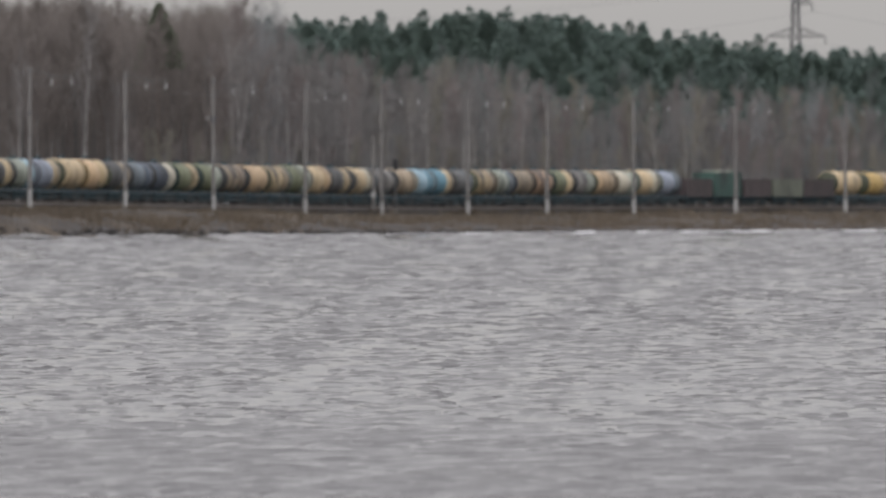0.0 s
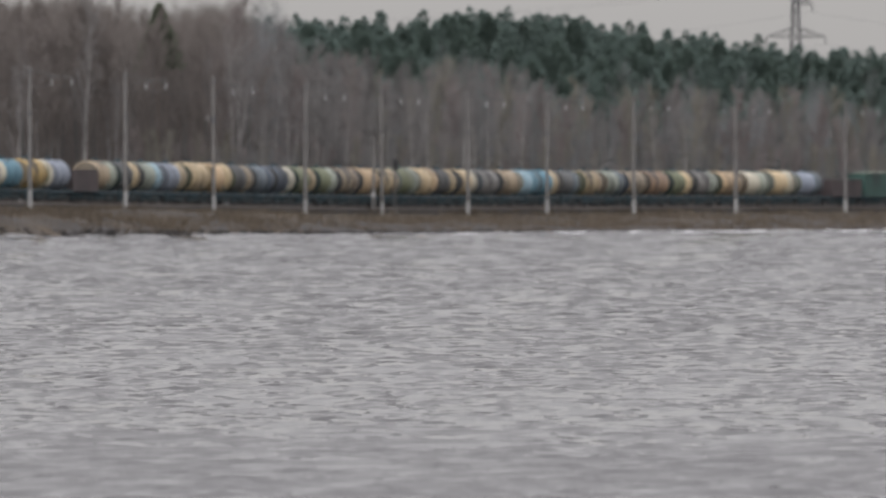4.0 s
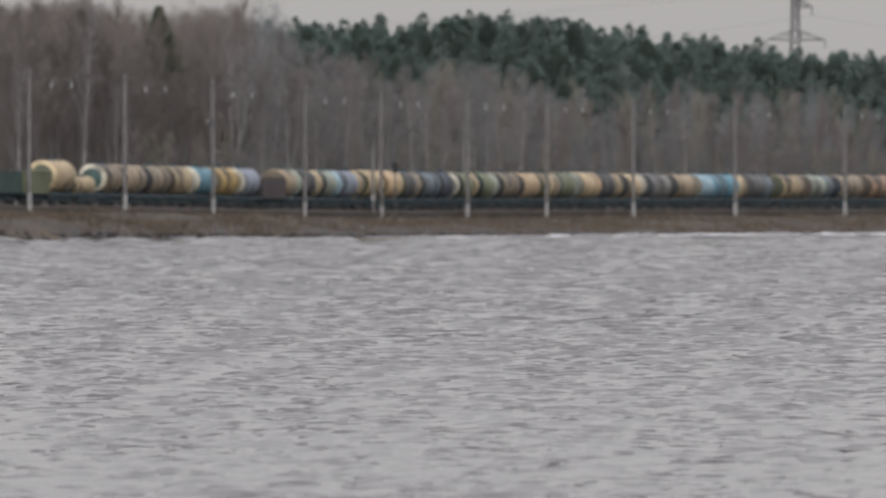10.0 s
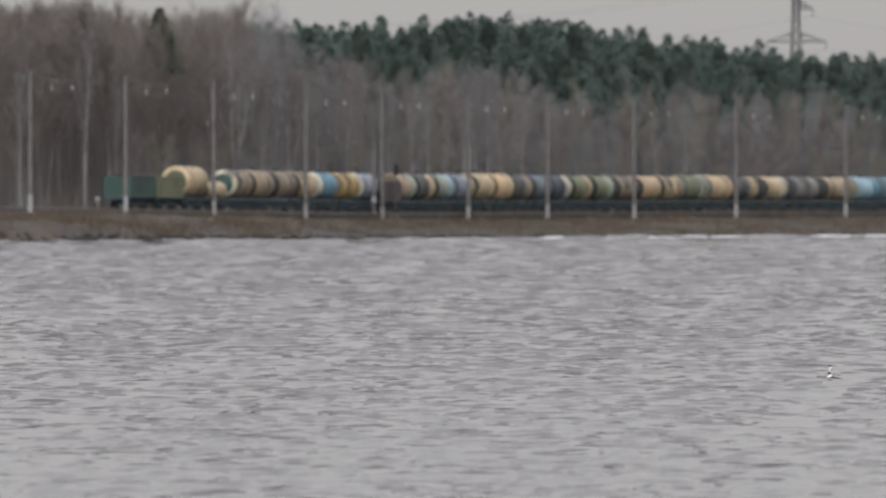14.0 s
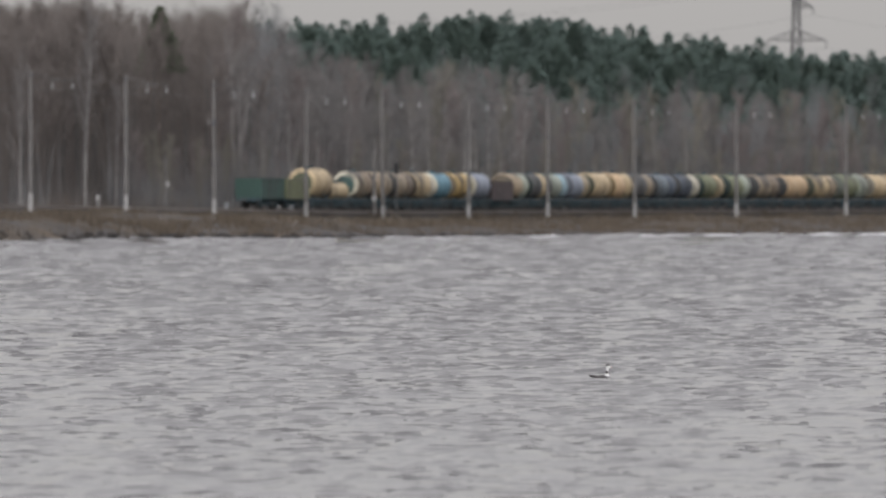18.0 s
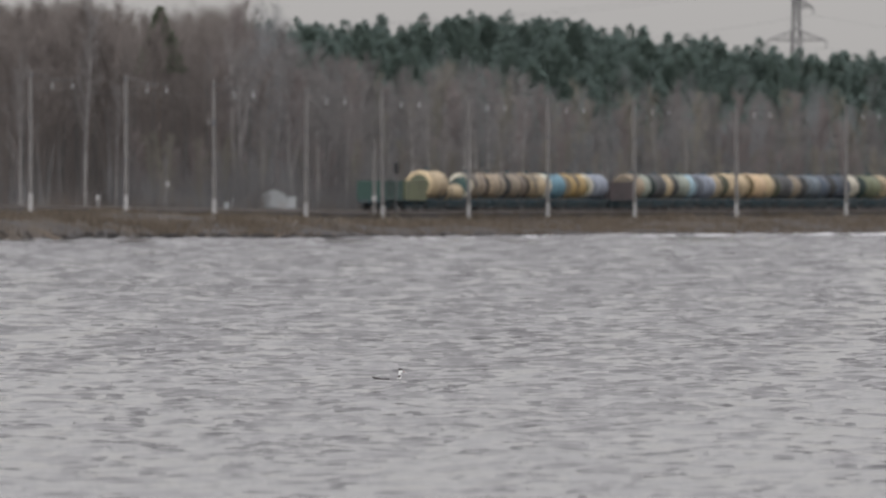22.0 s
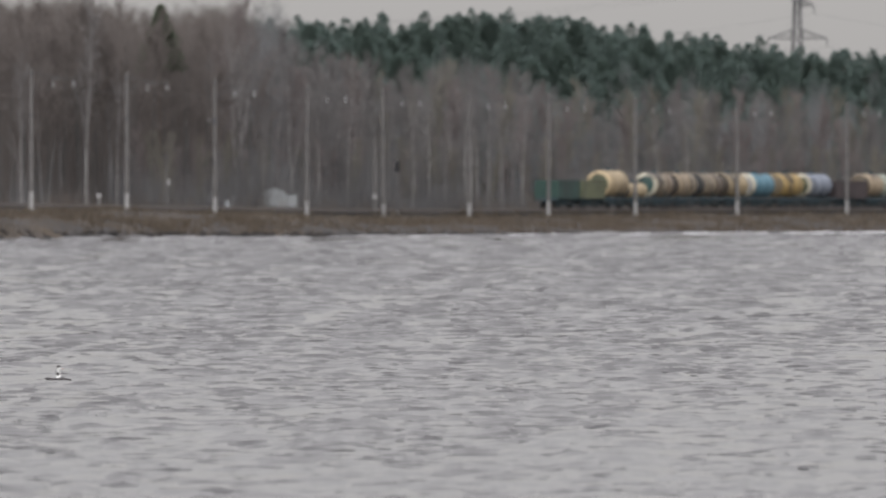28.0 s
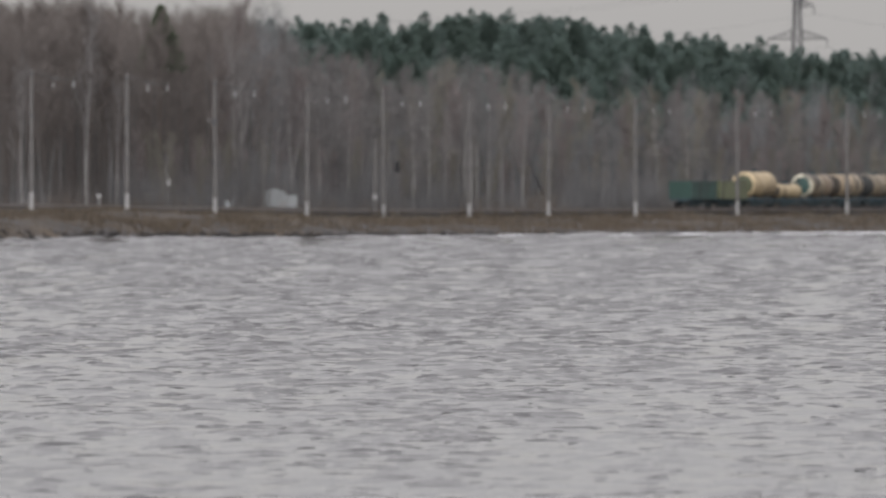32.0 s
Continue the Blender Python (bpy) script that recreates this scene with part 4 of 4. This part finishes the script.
# place along the track at the start of the count, kind, shell, far band, end dome
WAGONS = (
    (-155.5, "gondola", GREEN, GREEN, GREEN), (-141.8, "gondola", OLIVE, OLIVE, OLIVE), (-128.0, "big", CREAM, CREAM, OLIVE), (-115.6, "small", SAND, SAND, TAN),
    (-104.3, "ring", DRAB, BROWN, TEAL), (-93.0, "tank", TAN, DRAB, BROWN), (-81.0, "tank", DRAB, BROWN, DARK), (-69.5, "tank", SAND, SAND, BROWN),
    (-58.0, "ring", BLUE, BLUE, WHITE), (-46.1, "tank", OCHRE, OCHRE, CREAM), (-34.8, "ring", DUSTBLUE, DUSTBLUE, OLIVE), (-23.2, "gondola", MAROON, MAROON, MAROON),
    (-12.3, "tank", TAN, MINT, TAN), (-1.1, "tank", DARK, SAND, GREEN), (10.2, "tank", MINT, SKYBLUE, DARK), (22.3, "tank", DUSTBLUE, SAND, DUSTBLUE),
    (33.7, "mid", CREAM, CREAM, OLIVE), (45.0, "mid", PEACH, SAND, OCHRE), (56.2, "tank", DARK, DRAB, OLIVE), (67.5, "tank", SLATE, NAVY, DARK),
    (78.7, "tank", NAVY, PALE, DARK), (90.0, "tank", OLIVE, SAND, GREEN), (102.0, "tank", OLIVE, MINT, GREEN), (114.3, "tank", DRAB, BROWN, DARK),
    (126.1, "tank", PEACH, PEACH, DARK), (137.4, "tank", SAND, TAN, OLIVE), (148.7, "mid", OLIVE, MINT, MINT), (160.0, "mid", CREAM, PEACH, PALE),
    (171.5, "tank", DARK, SAND, GREY), (184.3, "tank", CREAM, PALE, DARK), (196.6, "tank", GREY, GREY, SLATE), (209.0, "tank", TAN, TAN, DARK),
    (220.3, "tank", SKYBLUE, BLUE, PALE), (231.6, "tank", BLUE, CREAM, SKYBLUE), (243.4, "tank", DARK, SLATE, GREY), (256.2, "tank", SAND, TAN, OLIVE),
    (267.8, "tank", MINT, SLATE, TAN), (279.1, "tank", DRAB, DRAB, NAVY), (290.4, "tank", RUST, RUST, BROWN), (301.8, "tank", OLIVE, CREAM, GREEN),
    (313.5, "tank", GREY, MINT, DARK), (324.8, "tank", PEACH, TAN, OLIVE), (336.0, "tank", PALE, MINT, TAN), (347.3, "mid", CREAM, PALE, MINT),
    (358.6, "tank", DUSTBLUE, SLATE, MINT), (371.6, "gondola", MAROON, MAROON, MAROON), (384.7, "hopper", GREEN, GREEN, GREEN), (397.8, "gondola", MAROON, MAROON, MAROON),
    (410.8, "gondola", MOSS, MOSS, MOSS), (423.2, "gondola", MAROON, MAROON, DARK), (434.9, "mid", CREAM, CREAM, OLIVE), (446.7, "tank", OCHRE, TAN, OLIVE),
    (458.5, "tank", CREAM, PALE, TAN))
SPEED, GAIN = 16.3, 0.03537

_paints = {}
_spills = []


def coat(rgb, kind="tank"):
    """Weathered wagon paint: dusty, streaked downwards, stained."""
    if rgb not in _paints:
        dark = tuple(c * 0.3 + 0.015 for c in rgb)
        _paints[rgb] = paint("wagon_paint", tuple(0.8 * c for c in rgb), 0.6, scale=0.75, fine=7, var=0.25, bump=0.08, dirt=dark, dirt_amount=0.52, objects=0.12, stretch=(1, 1, 0.4))
    return _paints[rgb]


def wheel_mesh():
    bm = bmesh.new()
    lathe_x(bm, ((-0.07, 0.50), (-0.04, 0.51), (-0.02, 0.475), (0.07, 0.465), (0.07, 0.38), (0.03, 0.36), (0.03, 0.12), (0.1, 0.11)), 12, 0.0, True)
    bmesh.ops.rotate(bm, cent=(0, 0, 0), matrix=Matrix.Rotation(math.pi / 2, 3, "Z"), verts=bm.verts[:])
    return mesh_of("wheel", bm, M_WHEEL)


def bogie_mesh():
    bm = bmesh.new()
    for s in (-1, 1):
        box(bm, 0, s * 1.02, 0.66, 0.75, 0.16, 0.42, 0.04)
        for e in (-1, 1):
            tube(bm, (0, s * 1.02, 0.62), (e * 0.92, s * 1.02, 0.52), 0.13, 0.1, 6)
            box(bm, e * 0.92, s * 1.02, 0.49, 0.34, 0.2, 0.28, 0.03)
        for e in (-0.2, 0, 0.2):
            tube(bm, (e, s * 1.02, 0.3), (e, s * 1.02, 0.52), 0.07, 0.07, 6)
    box(bm, 0, 0, 0.74, 0.5, 2.3, 0.26, 0.04)
    return mesh_of("bogie", bm, M_FRAME)


def frame_mesh(length):
    bm = bmesh.new()
    box(bm, 0, 0, 1.08, length, 0.55, 0.3, 0.02)
    for e in (-1, 1):
        box(bm, e * (length / 2 - 0.12), 0, 1.1, 0.24, 2.9, 0.34, 0.03)
        box(bm, e * length * 0.33, 0, 1.12, 0.3, 2.7, 0.34, 0.02)
        tube(bm, (e * length / 2, 0, 1.05), (e * (length / 2 + 0.45), 0, 1.05), 0.13, 0.13, 8)
        box(bm, e * (length / 2 + 0.42), 0, 1.05, 0.3, 0.34, 0.34, 0.04)
        for s in (-1, 1):
            tube(bm, (e * length * 0.36, s * 0.9, 1.2), (e * length * 0.36, s * 1.2, 1.62), 0.12, 0.1, 6)
    for s in (-1, 1):
        box(bm, 0, s * 1.28, 1.16, length * 0.96, 0.09, 0.26)
    tube(bm, (-1.0, 0.65, 0.82), (0.6, 0.65, 0.82), 0.2, 0.2, 8)
    return mesh_of("underframe", bm, M_FRAME)


def brake_mesh():
    """Brake cylinder, air tank, levers and pull rods that hang between the bogies."""
    bm = bmesh.new()
    tube(bm, (-1.7, -0.75, 0.72), (-0.5, -0.75, 0.72), 0.24, 0.24, 10)
    tube(bm, (0.3, -0.8, 0.74), (1.5, -0.8, 0.74), 0.19, 0.19, 10)
    tube(bm, (-0.5, 0.7, 0.7), (0.9, 0.7, 0.7), 0.24, 0.24, 10)
    for y in (-1.0, -0.3, 0.35):
        tube(bm, (-2.6, y, 0.52), (2.6, y, 0.56), 0.045, 0.045, 5)
    for x in (-2.2, -1.2, 0.0, 1.0, 2.1):
        box(bm, x, 0, 0.82, 0.09, 2.3, 0.3)
        box(bm, x + 0.3, -1.1, 0.72, 0.3, 0.05, 0.5)
    box(bm, 0, -1.15, 0.5, 4.6, 0.05, 0.09)
    return mesh_of("brake_gear", bm, M_FRAME)


def dome_profile(L, R):
    return [(L / 2 - 0.02, R * 0.985), (L / 2 + 0.1, R * 0.95), (L / 2 + 0.22, R * 0.83), (L / 2 + 0.33, R * 0.6), (L / 2 + 0.39, R * 0.3), (L / 2 + 0.41, R * 0.04)]


_shared = {}


def shared(key, make):
    if key not in _shared:
        _shared[key] = make()
    return _shared[key]


WORDS = {CREAM: "cream", PALE: "pale grey-cream", PEACH: "peach", TAN: "tan", OCHRE: "ochre", BROWN: "brown", RUST: "rust-brown", GREY: "grey", DARK: "dark grey",
         NAVY: "navy", SLATE: "slate", BLUE: "blue", SKYBLUE: "light blue", MINT: "grey-green", GREEN: "green", OLIVE: "olive", WHITE: "white", TEAL: "teal",
         MAROON: "maroon", DUSTBLUE: "dusty blue", SAND: "sand-yellow", MOSS: "grey-green", DRAB: "drab brown"}


def running_gear(root, length):
    piece("underframe", shared(("frame", length), lambda: frame_mesh(length)), root)
    piece("brake_gear", shared("brake", brake_mesh), root)
    for e in (-1, 1):
        b = piece("bogie", shared("bogie", bogie_mesh), root, Matrix.Translation((e * length * 0.33, 0, 0)))
        for dx in (-0.92, 0.92):
            for s in (-1, 1):
                piece("wheel", shared("wheel", wheel_mesh), b, Matrix.Translation((dx, s * 0.76, 0.475)) @ Matrix.Rotation(math.pi if s < 0 else 0, 4, "Z"))


def tank_wagon(kind, shell, band, dome):
    R, L, cz = {"tank": (1.53, 8.3, 2.95), "mid": (1.6, 8.6, 3.02), "big": (1.66, 9.0, 3.08), "small": (0.98, 8.9, 2.2), "ring": (1.53, 8.3, 2.95)}[kind]
    extra = "" if band == shell else f", far end {WORDS[band]}"
    size = {"tank": "", "mid": "", "big": "large ", "small": "low narrow ", "ring": ""}[kind]
    root = thing("tank_wagon", f"{size}{WORDS[shell]} tank wagon, shell stained{extra}", "tank wagon", "wagons of the freight train")
    running_gear(root, 10.6)

    def shell_mesh():
        bm = bmesh.new()
        prof = []
        for a in (-L / 2, -L / 6 - 0.03, -L / 6, -L / 6 + 0.03, L / 6 - 0.03, L / 6, L / 6 + 0.03, L / 2):
            prof.append((a, R + (0.014 if abs(abs(a) - L / 6) < 0.02 else 0.0)))
        lathe_x(bm, prof, 30, cz)
        return mesh_of("shell", bm, coat(shell), True)

    def band_mesh():
        bm = bmesh.new()
        lathe_x(bm, ((L * 0.12, R), (L * 0.12, R + 0.012), (L / 2 - 0.01, R + 0.012), (L / 2 - 0.01, R)), 30, cz)
        return mesh_of("painted_band", bm, coat(band), True)

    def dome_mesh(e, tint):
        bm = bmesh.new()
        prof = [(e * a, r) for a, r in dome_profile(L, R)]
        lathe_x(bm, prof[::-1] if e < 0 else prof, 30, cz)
        # dome colour is multiplied down: shade between the wagons, put into the paint
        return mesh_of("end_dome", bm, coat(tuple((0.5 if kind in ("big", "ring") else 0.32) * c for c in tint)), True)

    piece("shell", shared(("shell", kind, shell), shell_mesh), root)
    if band != shell:
        piece("painted_band", shared(("band", kind, band), band_mesh), root)
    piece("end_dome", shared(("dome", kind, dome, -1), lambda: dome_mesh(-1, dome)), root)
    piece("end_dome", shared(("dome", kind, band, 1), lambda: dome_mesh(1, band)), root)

    def rim_mesh():
        bm = bmesh.new()
        wide = ((-L / 2 - 0.28, R * 0.74), (-L / 2 - 0.25, R * 0.82)) if kind in ("big", "ring") else ()
        lathe_x(bm, wide + ((-L / 2 - 0.13, R * 0.95), (-L / 2 - 0.02, R + 0.012), (-L / 2 + 0.1, R + 0.012), (-L / 2 + 0.1, R - 0.05)), 30, cz)
        return mesh_of("end_rim", bm, coat(PALE if kind == "ring" else shell), True)

    piece("end_rim", shared(("rim", kind, shell), rim_mesh), root)

    def hatch_mesh():
        bm = bmesh.new()
        tube(bm, (0, 0, cz + R - 0.08), (0, 0, cz + R + 0.24), 0.36, 0.34, 14)
        tube(bm, (0, 0, cz + R + 0.24), (0, 0, cz + R + 0.31), 0.4, 0.3, 14)
        tube(bm, (0.9, 0, cz + R - 0.05), (0.9, 0, cz + R + 0.2), 0.1, 0.1, 8)
        return mesh_of("hatch", bm, M_FRAME)

    piece("hatch", shared(("hatch", kind), hatch_mesh), root)

    def spill_mesh(seed):
        rng = random.Random(seed)
        verts, faces = [], []
        cols, rows = 25, 15
        for i in range(cols):
            x = -1.9 + 3.8 * i / (cols - 1)
            low = 2.5 * (1 - abs(x / 2.0) ** 1.8) ** 0.7 * rng.uniform(0.5, 1.0) + 0.06
            for s in (-1, 1):
                for j in range(rows):
                    a = s * low * j / (rows - 1)
                    verts.append((x, (R + 0.024) * math.sin(a), cz + (R + 0.024) * math.cos(a)))
        for i in range(cols - 1):
            for s in (0, 1):
                for j in range(rows - 1):
                    a = (i * 2 + s) * rows + j
                    f = (a, a + 1, a + 2 * rows + 1, a + 2 * rows)
                    faces.append(f if s else f[::-1])
        return raw("spill_stain", verts, faces, coat(tuple(0.26 * c + 0.03 for c in shell)), True)

    n = len(_spills)
    _spills.append(n)
    if kind in ("tank", "ring") and n % 5 in (0, 2) and shell not in (BLUE, CREAM, DUSTBLUE):
        piece("spill_stain", shared(("spill", kind, shell, n % 3), lambda: spill_mesh(500 + n)), root, Matrix.Translation((-1.5 + 0.9 * math.sin(n * 1.9), 0, 0)), "dark oily stain below the hatch")

    def ladder_mesh():
        bm = bmesh.new()
        for s in (-1, 1):
            for dx in (-0.2, 0.2):
                tube(bm, (dx, s * (R + 0.1), 1.1), (dx, s * (R * 0.5), cz + R + 0.1), 0.025, 0.025, 4)
            for k in range(8):
                u = (k + 0.5) / 8
                y = s * (R + 0.1 + (R * 0.5 - R - 0.1) * u)
                z = 1.1 + (cz + R - 1.0) * u
                tube(bm, (-0.2, y, z), (0.2, y, z), 0.018, 0.018, 4)
        box(bm, 0, 0, cz + R + 0.04, 2.4, 0.7, 0.04)
        return mesh_of("ladder", bm, M_FRAME)

    piece("ladder", shared(("ladder", kind), ladder_mesh), root)

    def strap_mesh():
        bm = bmesh.new()
        lathe_x(bm, ((-0.05, R), (-0.05, R + 0.022), (0.05, R + 0.022), (0.05, R)), 30, cz)
        return mesh_of("strap", bm, coat(tuple(0.75 * c for c in shell)))

    for e in (-0.34, 0.34):
        piece("strap", shared(("strap", kind, shell), strap_mesh), root, Matrix.Translation((e * L, 0, 0)))
    return root


def gondola(kind, side, far, end):
    top = 3.45 if kind == "gondola" else 4.3
    names = {"gondola": ("gondola_wagon", "open gondola wagon with ribbed steel sides"), "hopper": ("hopper_wagon", "covered hopper wagon with a pale roof")}[kind]
    root = thing(names[0], f"{WORDS[side]} {names[1]}", "freight wagon", "wagons of the freight train")
    L, W, low = 12.0, 2.9, 1.3
    running_gear(root, 12.2)

    def side_mesh(s):
        bm = bmesh.new()
        box(bm, 0, s * W / 2, low + (top - low) / 2, L, 0.07, top - low)
        box(bm, 0, s * (W / 2 + 0.03), top, L, 0.14, 0.12, 0.02)
        box(bm, 0, s * (W / 2 + 0.03), low, L, 0.14, 0.14, 0.02)
        for k in range(8):
            box(bm, -L / 2 + 0.1 + k * (L - 0.2) / 7, s * (W / 2 + 0.07), low + (top - low) / 2, 0.12, 0.1, top - low - 0.16, 0.015)
        return mesh_of("side_wall", bm, coat(side))

    def end_mesh(e):
        bm = bmesh.new()
        box(bm, e * (L / 2 - 0.04), 0, low + (top - low) / 2, 0.07, W - 0.08, top - low)
        for z in (0.25, 0.5, 0.75):
            box(bm, e * (L / 2 + 0.02), 0, low + (top - low) * z, 0.1, W - 0.1, 0.1, 0.015)
        box(bm, e * (L / 2), 0, top, 0.14, W - 0.1, 0.12, 0.02)
        return mesh_of("end_wall", bm, coat(end))

    for s in (-1, 1):
        piece("side_wall", shared(("gside", kind, side, s), lambda: side_mesh(s)), root)
        piece("end_wall", shared(("gend", kind, end, s), lambda: end_mesh(s)), root)
    bm = bmesh.new()
    box(bm, 0, 0, low + 0.05, L - 0.2, W - 0.1, 0.08)
    part("floor", bm, M_FRAME, root)
    if kind == "hopper":
        bm = bmesh.new()
        box(bm, 1.0, 0, top + 0.1, 7.0, W - 0.4, 0.34, 0.1)
        part("roof", bm, coat(MINT), root, "pale dusty roof")
    return root


def train():
    made = []
    for s, kind, a, b, c in WAGONS:
        made.append((s, gondola(kind, a, b, c) if kind in ("gondola", "hopper") else tank_wagon(kind, a, b, c)))
    return made


def train_pose(place, t):
    g = place + SPEED * t + GAIN * (t - 13) ** 2
    y = 1500 + 0.976 * g
    xx, slope = track_x(y)
    return pose(float(xx), y, float(rail_z(y)), 0, 0, math.degrees(math.atan2(1.0, float(slope))))


# ---- the bird ----
def ball(at, size, u=14, v=8):
    bm = bmesh.new()
    made = bmesh.ops.create_uvsphere(bm, u_segments=u, v_segments=v, radius=1)["verts"]
    bmesh.ops.transform(bm, matrix=Matrix.Translation(at) @ Matrix.Diagonal((*size, 1)), verts=made)
    return bm


def grebe():
    """A long dark body low in the water; the neck is a part of its own, which the bird draws back and stretches."""
    root = thing("grebe", "dark low-floating grebe with white neck and face", "bird")
    bm = ball((0, 0, 0.0), (0.3, 0.11, 0.052), 20, 10)
    for v in bm.verts:
        v.co.z += 0.3 * max(0.0, -0.2 - v.co.x) + 0.012 * math.sin(v.co.x * 21)
    part("body", bm, M_BIRD_DARK, root, "dark brown back and flanks", True)
    bm = ball((0.0, 0, 0.025), (0.07, 0.075, 0.055), 12, 8)
    pts = [Vector(p) for p in ((0, 0, 0.03), (0.012, 0, 0.11), (0.0, 0, 0.18), (0.01, 0, 0.24))]
    for i, (a, b) in enumerate(zip(pts, pts[1:])):
        tube(bm, a, b, 0.045 - 0.007 * i, 0.038 - 0.007 * i, 10)
    neck = part("neck", bm, M_BIRD_WHITE, root, "white breast and front of the neck", True)
    part("nape", ball((-0.006, -0.02, 0.13), (0.036, 0.034, 0.04), 10, 8), M_BIRD_DARK, neck, "dark nape", True)
    part("head", ball((0.022, 0, 0.25), (0.05, 0.036, 0.036), 12, 8), M_BIRD_WHITE, neck, "white face", True)
    part("crown", ball((0.008, 0, 0.288), (0.056, 0.04, 0.03), 12, 8), M_BIRD_DARK, neck, "dark crested crown", True)
    bm = bmesh.new()
    tube(bm, (0.065, 0, 0.25), (0.12, 0, 0.245), 0.011, 0.003, 6)
    part("bill", bm, M_BILL, neck)
    return root, neck


# seconds, and how far ahead of the body's middle the neck stands
NECK = ((0, 0.02), (13, 0.0), (17.5, 0.03), (18.5, 0.2), (22, 0.3), (25.5, 0.33), (27.5, 0.05), (28.5, 0.0), (32, 0.0))


# seconds, and how deep the bird swims in the troughs
DEEP = ((0, 0), (19, 0), (20, 0.05), (21, 0.075), (22, 0.065), (23, 0.075), (24, 0.07), (25, 0.06), (27.5, 0), (32, 0))


# seconds and sideways bearing of the bird
BIRD = ((0, 2790), (5, 2310), (10, 1835), (13, 1566), (14, 1468), (14.5, 1424), (16.5, 1214), (17, 1162), (17.5, 1117), (18, 1073), (19, 974), (20, 886), (21, 796),
        (22, 704), (23, 609), (24, 511), (25, 422), (27.5, 176), (28, 102), (28.5, 45), (29, 5), (32, -310))


def motions(wagons, bird, neck, sheets, gust):
    for s, ob in wagons:
        walk(ob, [(t, train_pose(s, t)) for t in range(0, 33, 2)])
    rows = []
    for i, (t, c) in enumerate(BIRD):
        d = float(np.interp(t, (0, 20, 28, 32), (328, 325, 319, 317)))
        ahead = float(np.interp(t, [a for a, b in NECK], [b for a, b in NECK]))
        deep = float(np.interp(t, [a for a, b in DEEP], [b for a, b in DEEP]))
        rows.append((t, pose((c - 784) / FOCAL * d - ahead, d, 0.025 - deep + 0.1 * ahead + 0.012 * math.sin(i * 2.1), 0, 28 * ahead + 2 * math.sin(i * 1.7), 4 * math.sin(i))))
    walk(bird, rows)
    walk(neck, [(t, pose(ahead, 0, 0.0)) for t, ahead in NECK])
    for (dx, dy), ob in zip(WAVE_DRIFT, sheets):
        walk(ob, [(t, pose(dx * t, dy * t, 0)) for t in range(0, 33, 4)])
    walk(gust, [(0, pose(0, 0, 0)), (3.5, pose(-0.4, -6, 0)), (6, pose(-1, -28, 0)), (10, pose(-2, -62, 0)), (32, pose(-3, -80, 0))])


ground()
railway()
lake()
SHEETS = [wave_sheet(11, 0.02, WAVE_DRIFT[0]), wave_sheet(12, -0.03, WAVE_DRIFT[1])]
GUST = gust_patch()
shore_details()
bank_growth()
catenary_poles()
signal_and_posts()
shed()
power_tower()
WAGON_THINGS = train()
BIRD_THING, BIRD_NECK = grebe()
woods()
far_woods()
motions(WAGON_THINGS, BIRD_THING, BIRD_NECK, SHEETS, GUST)
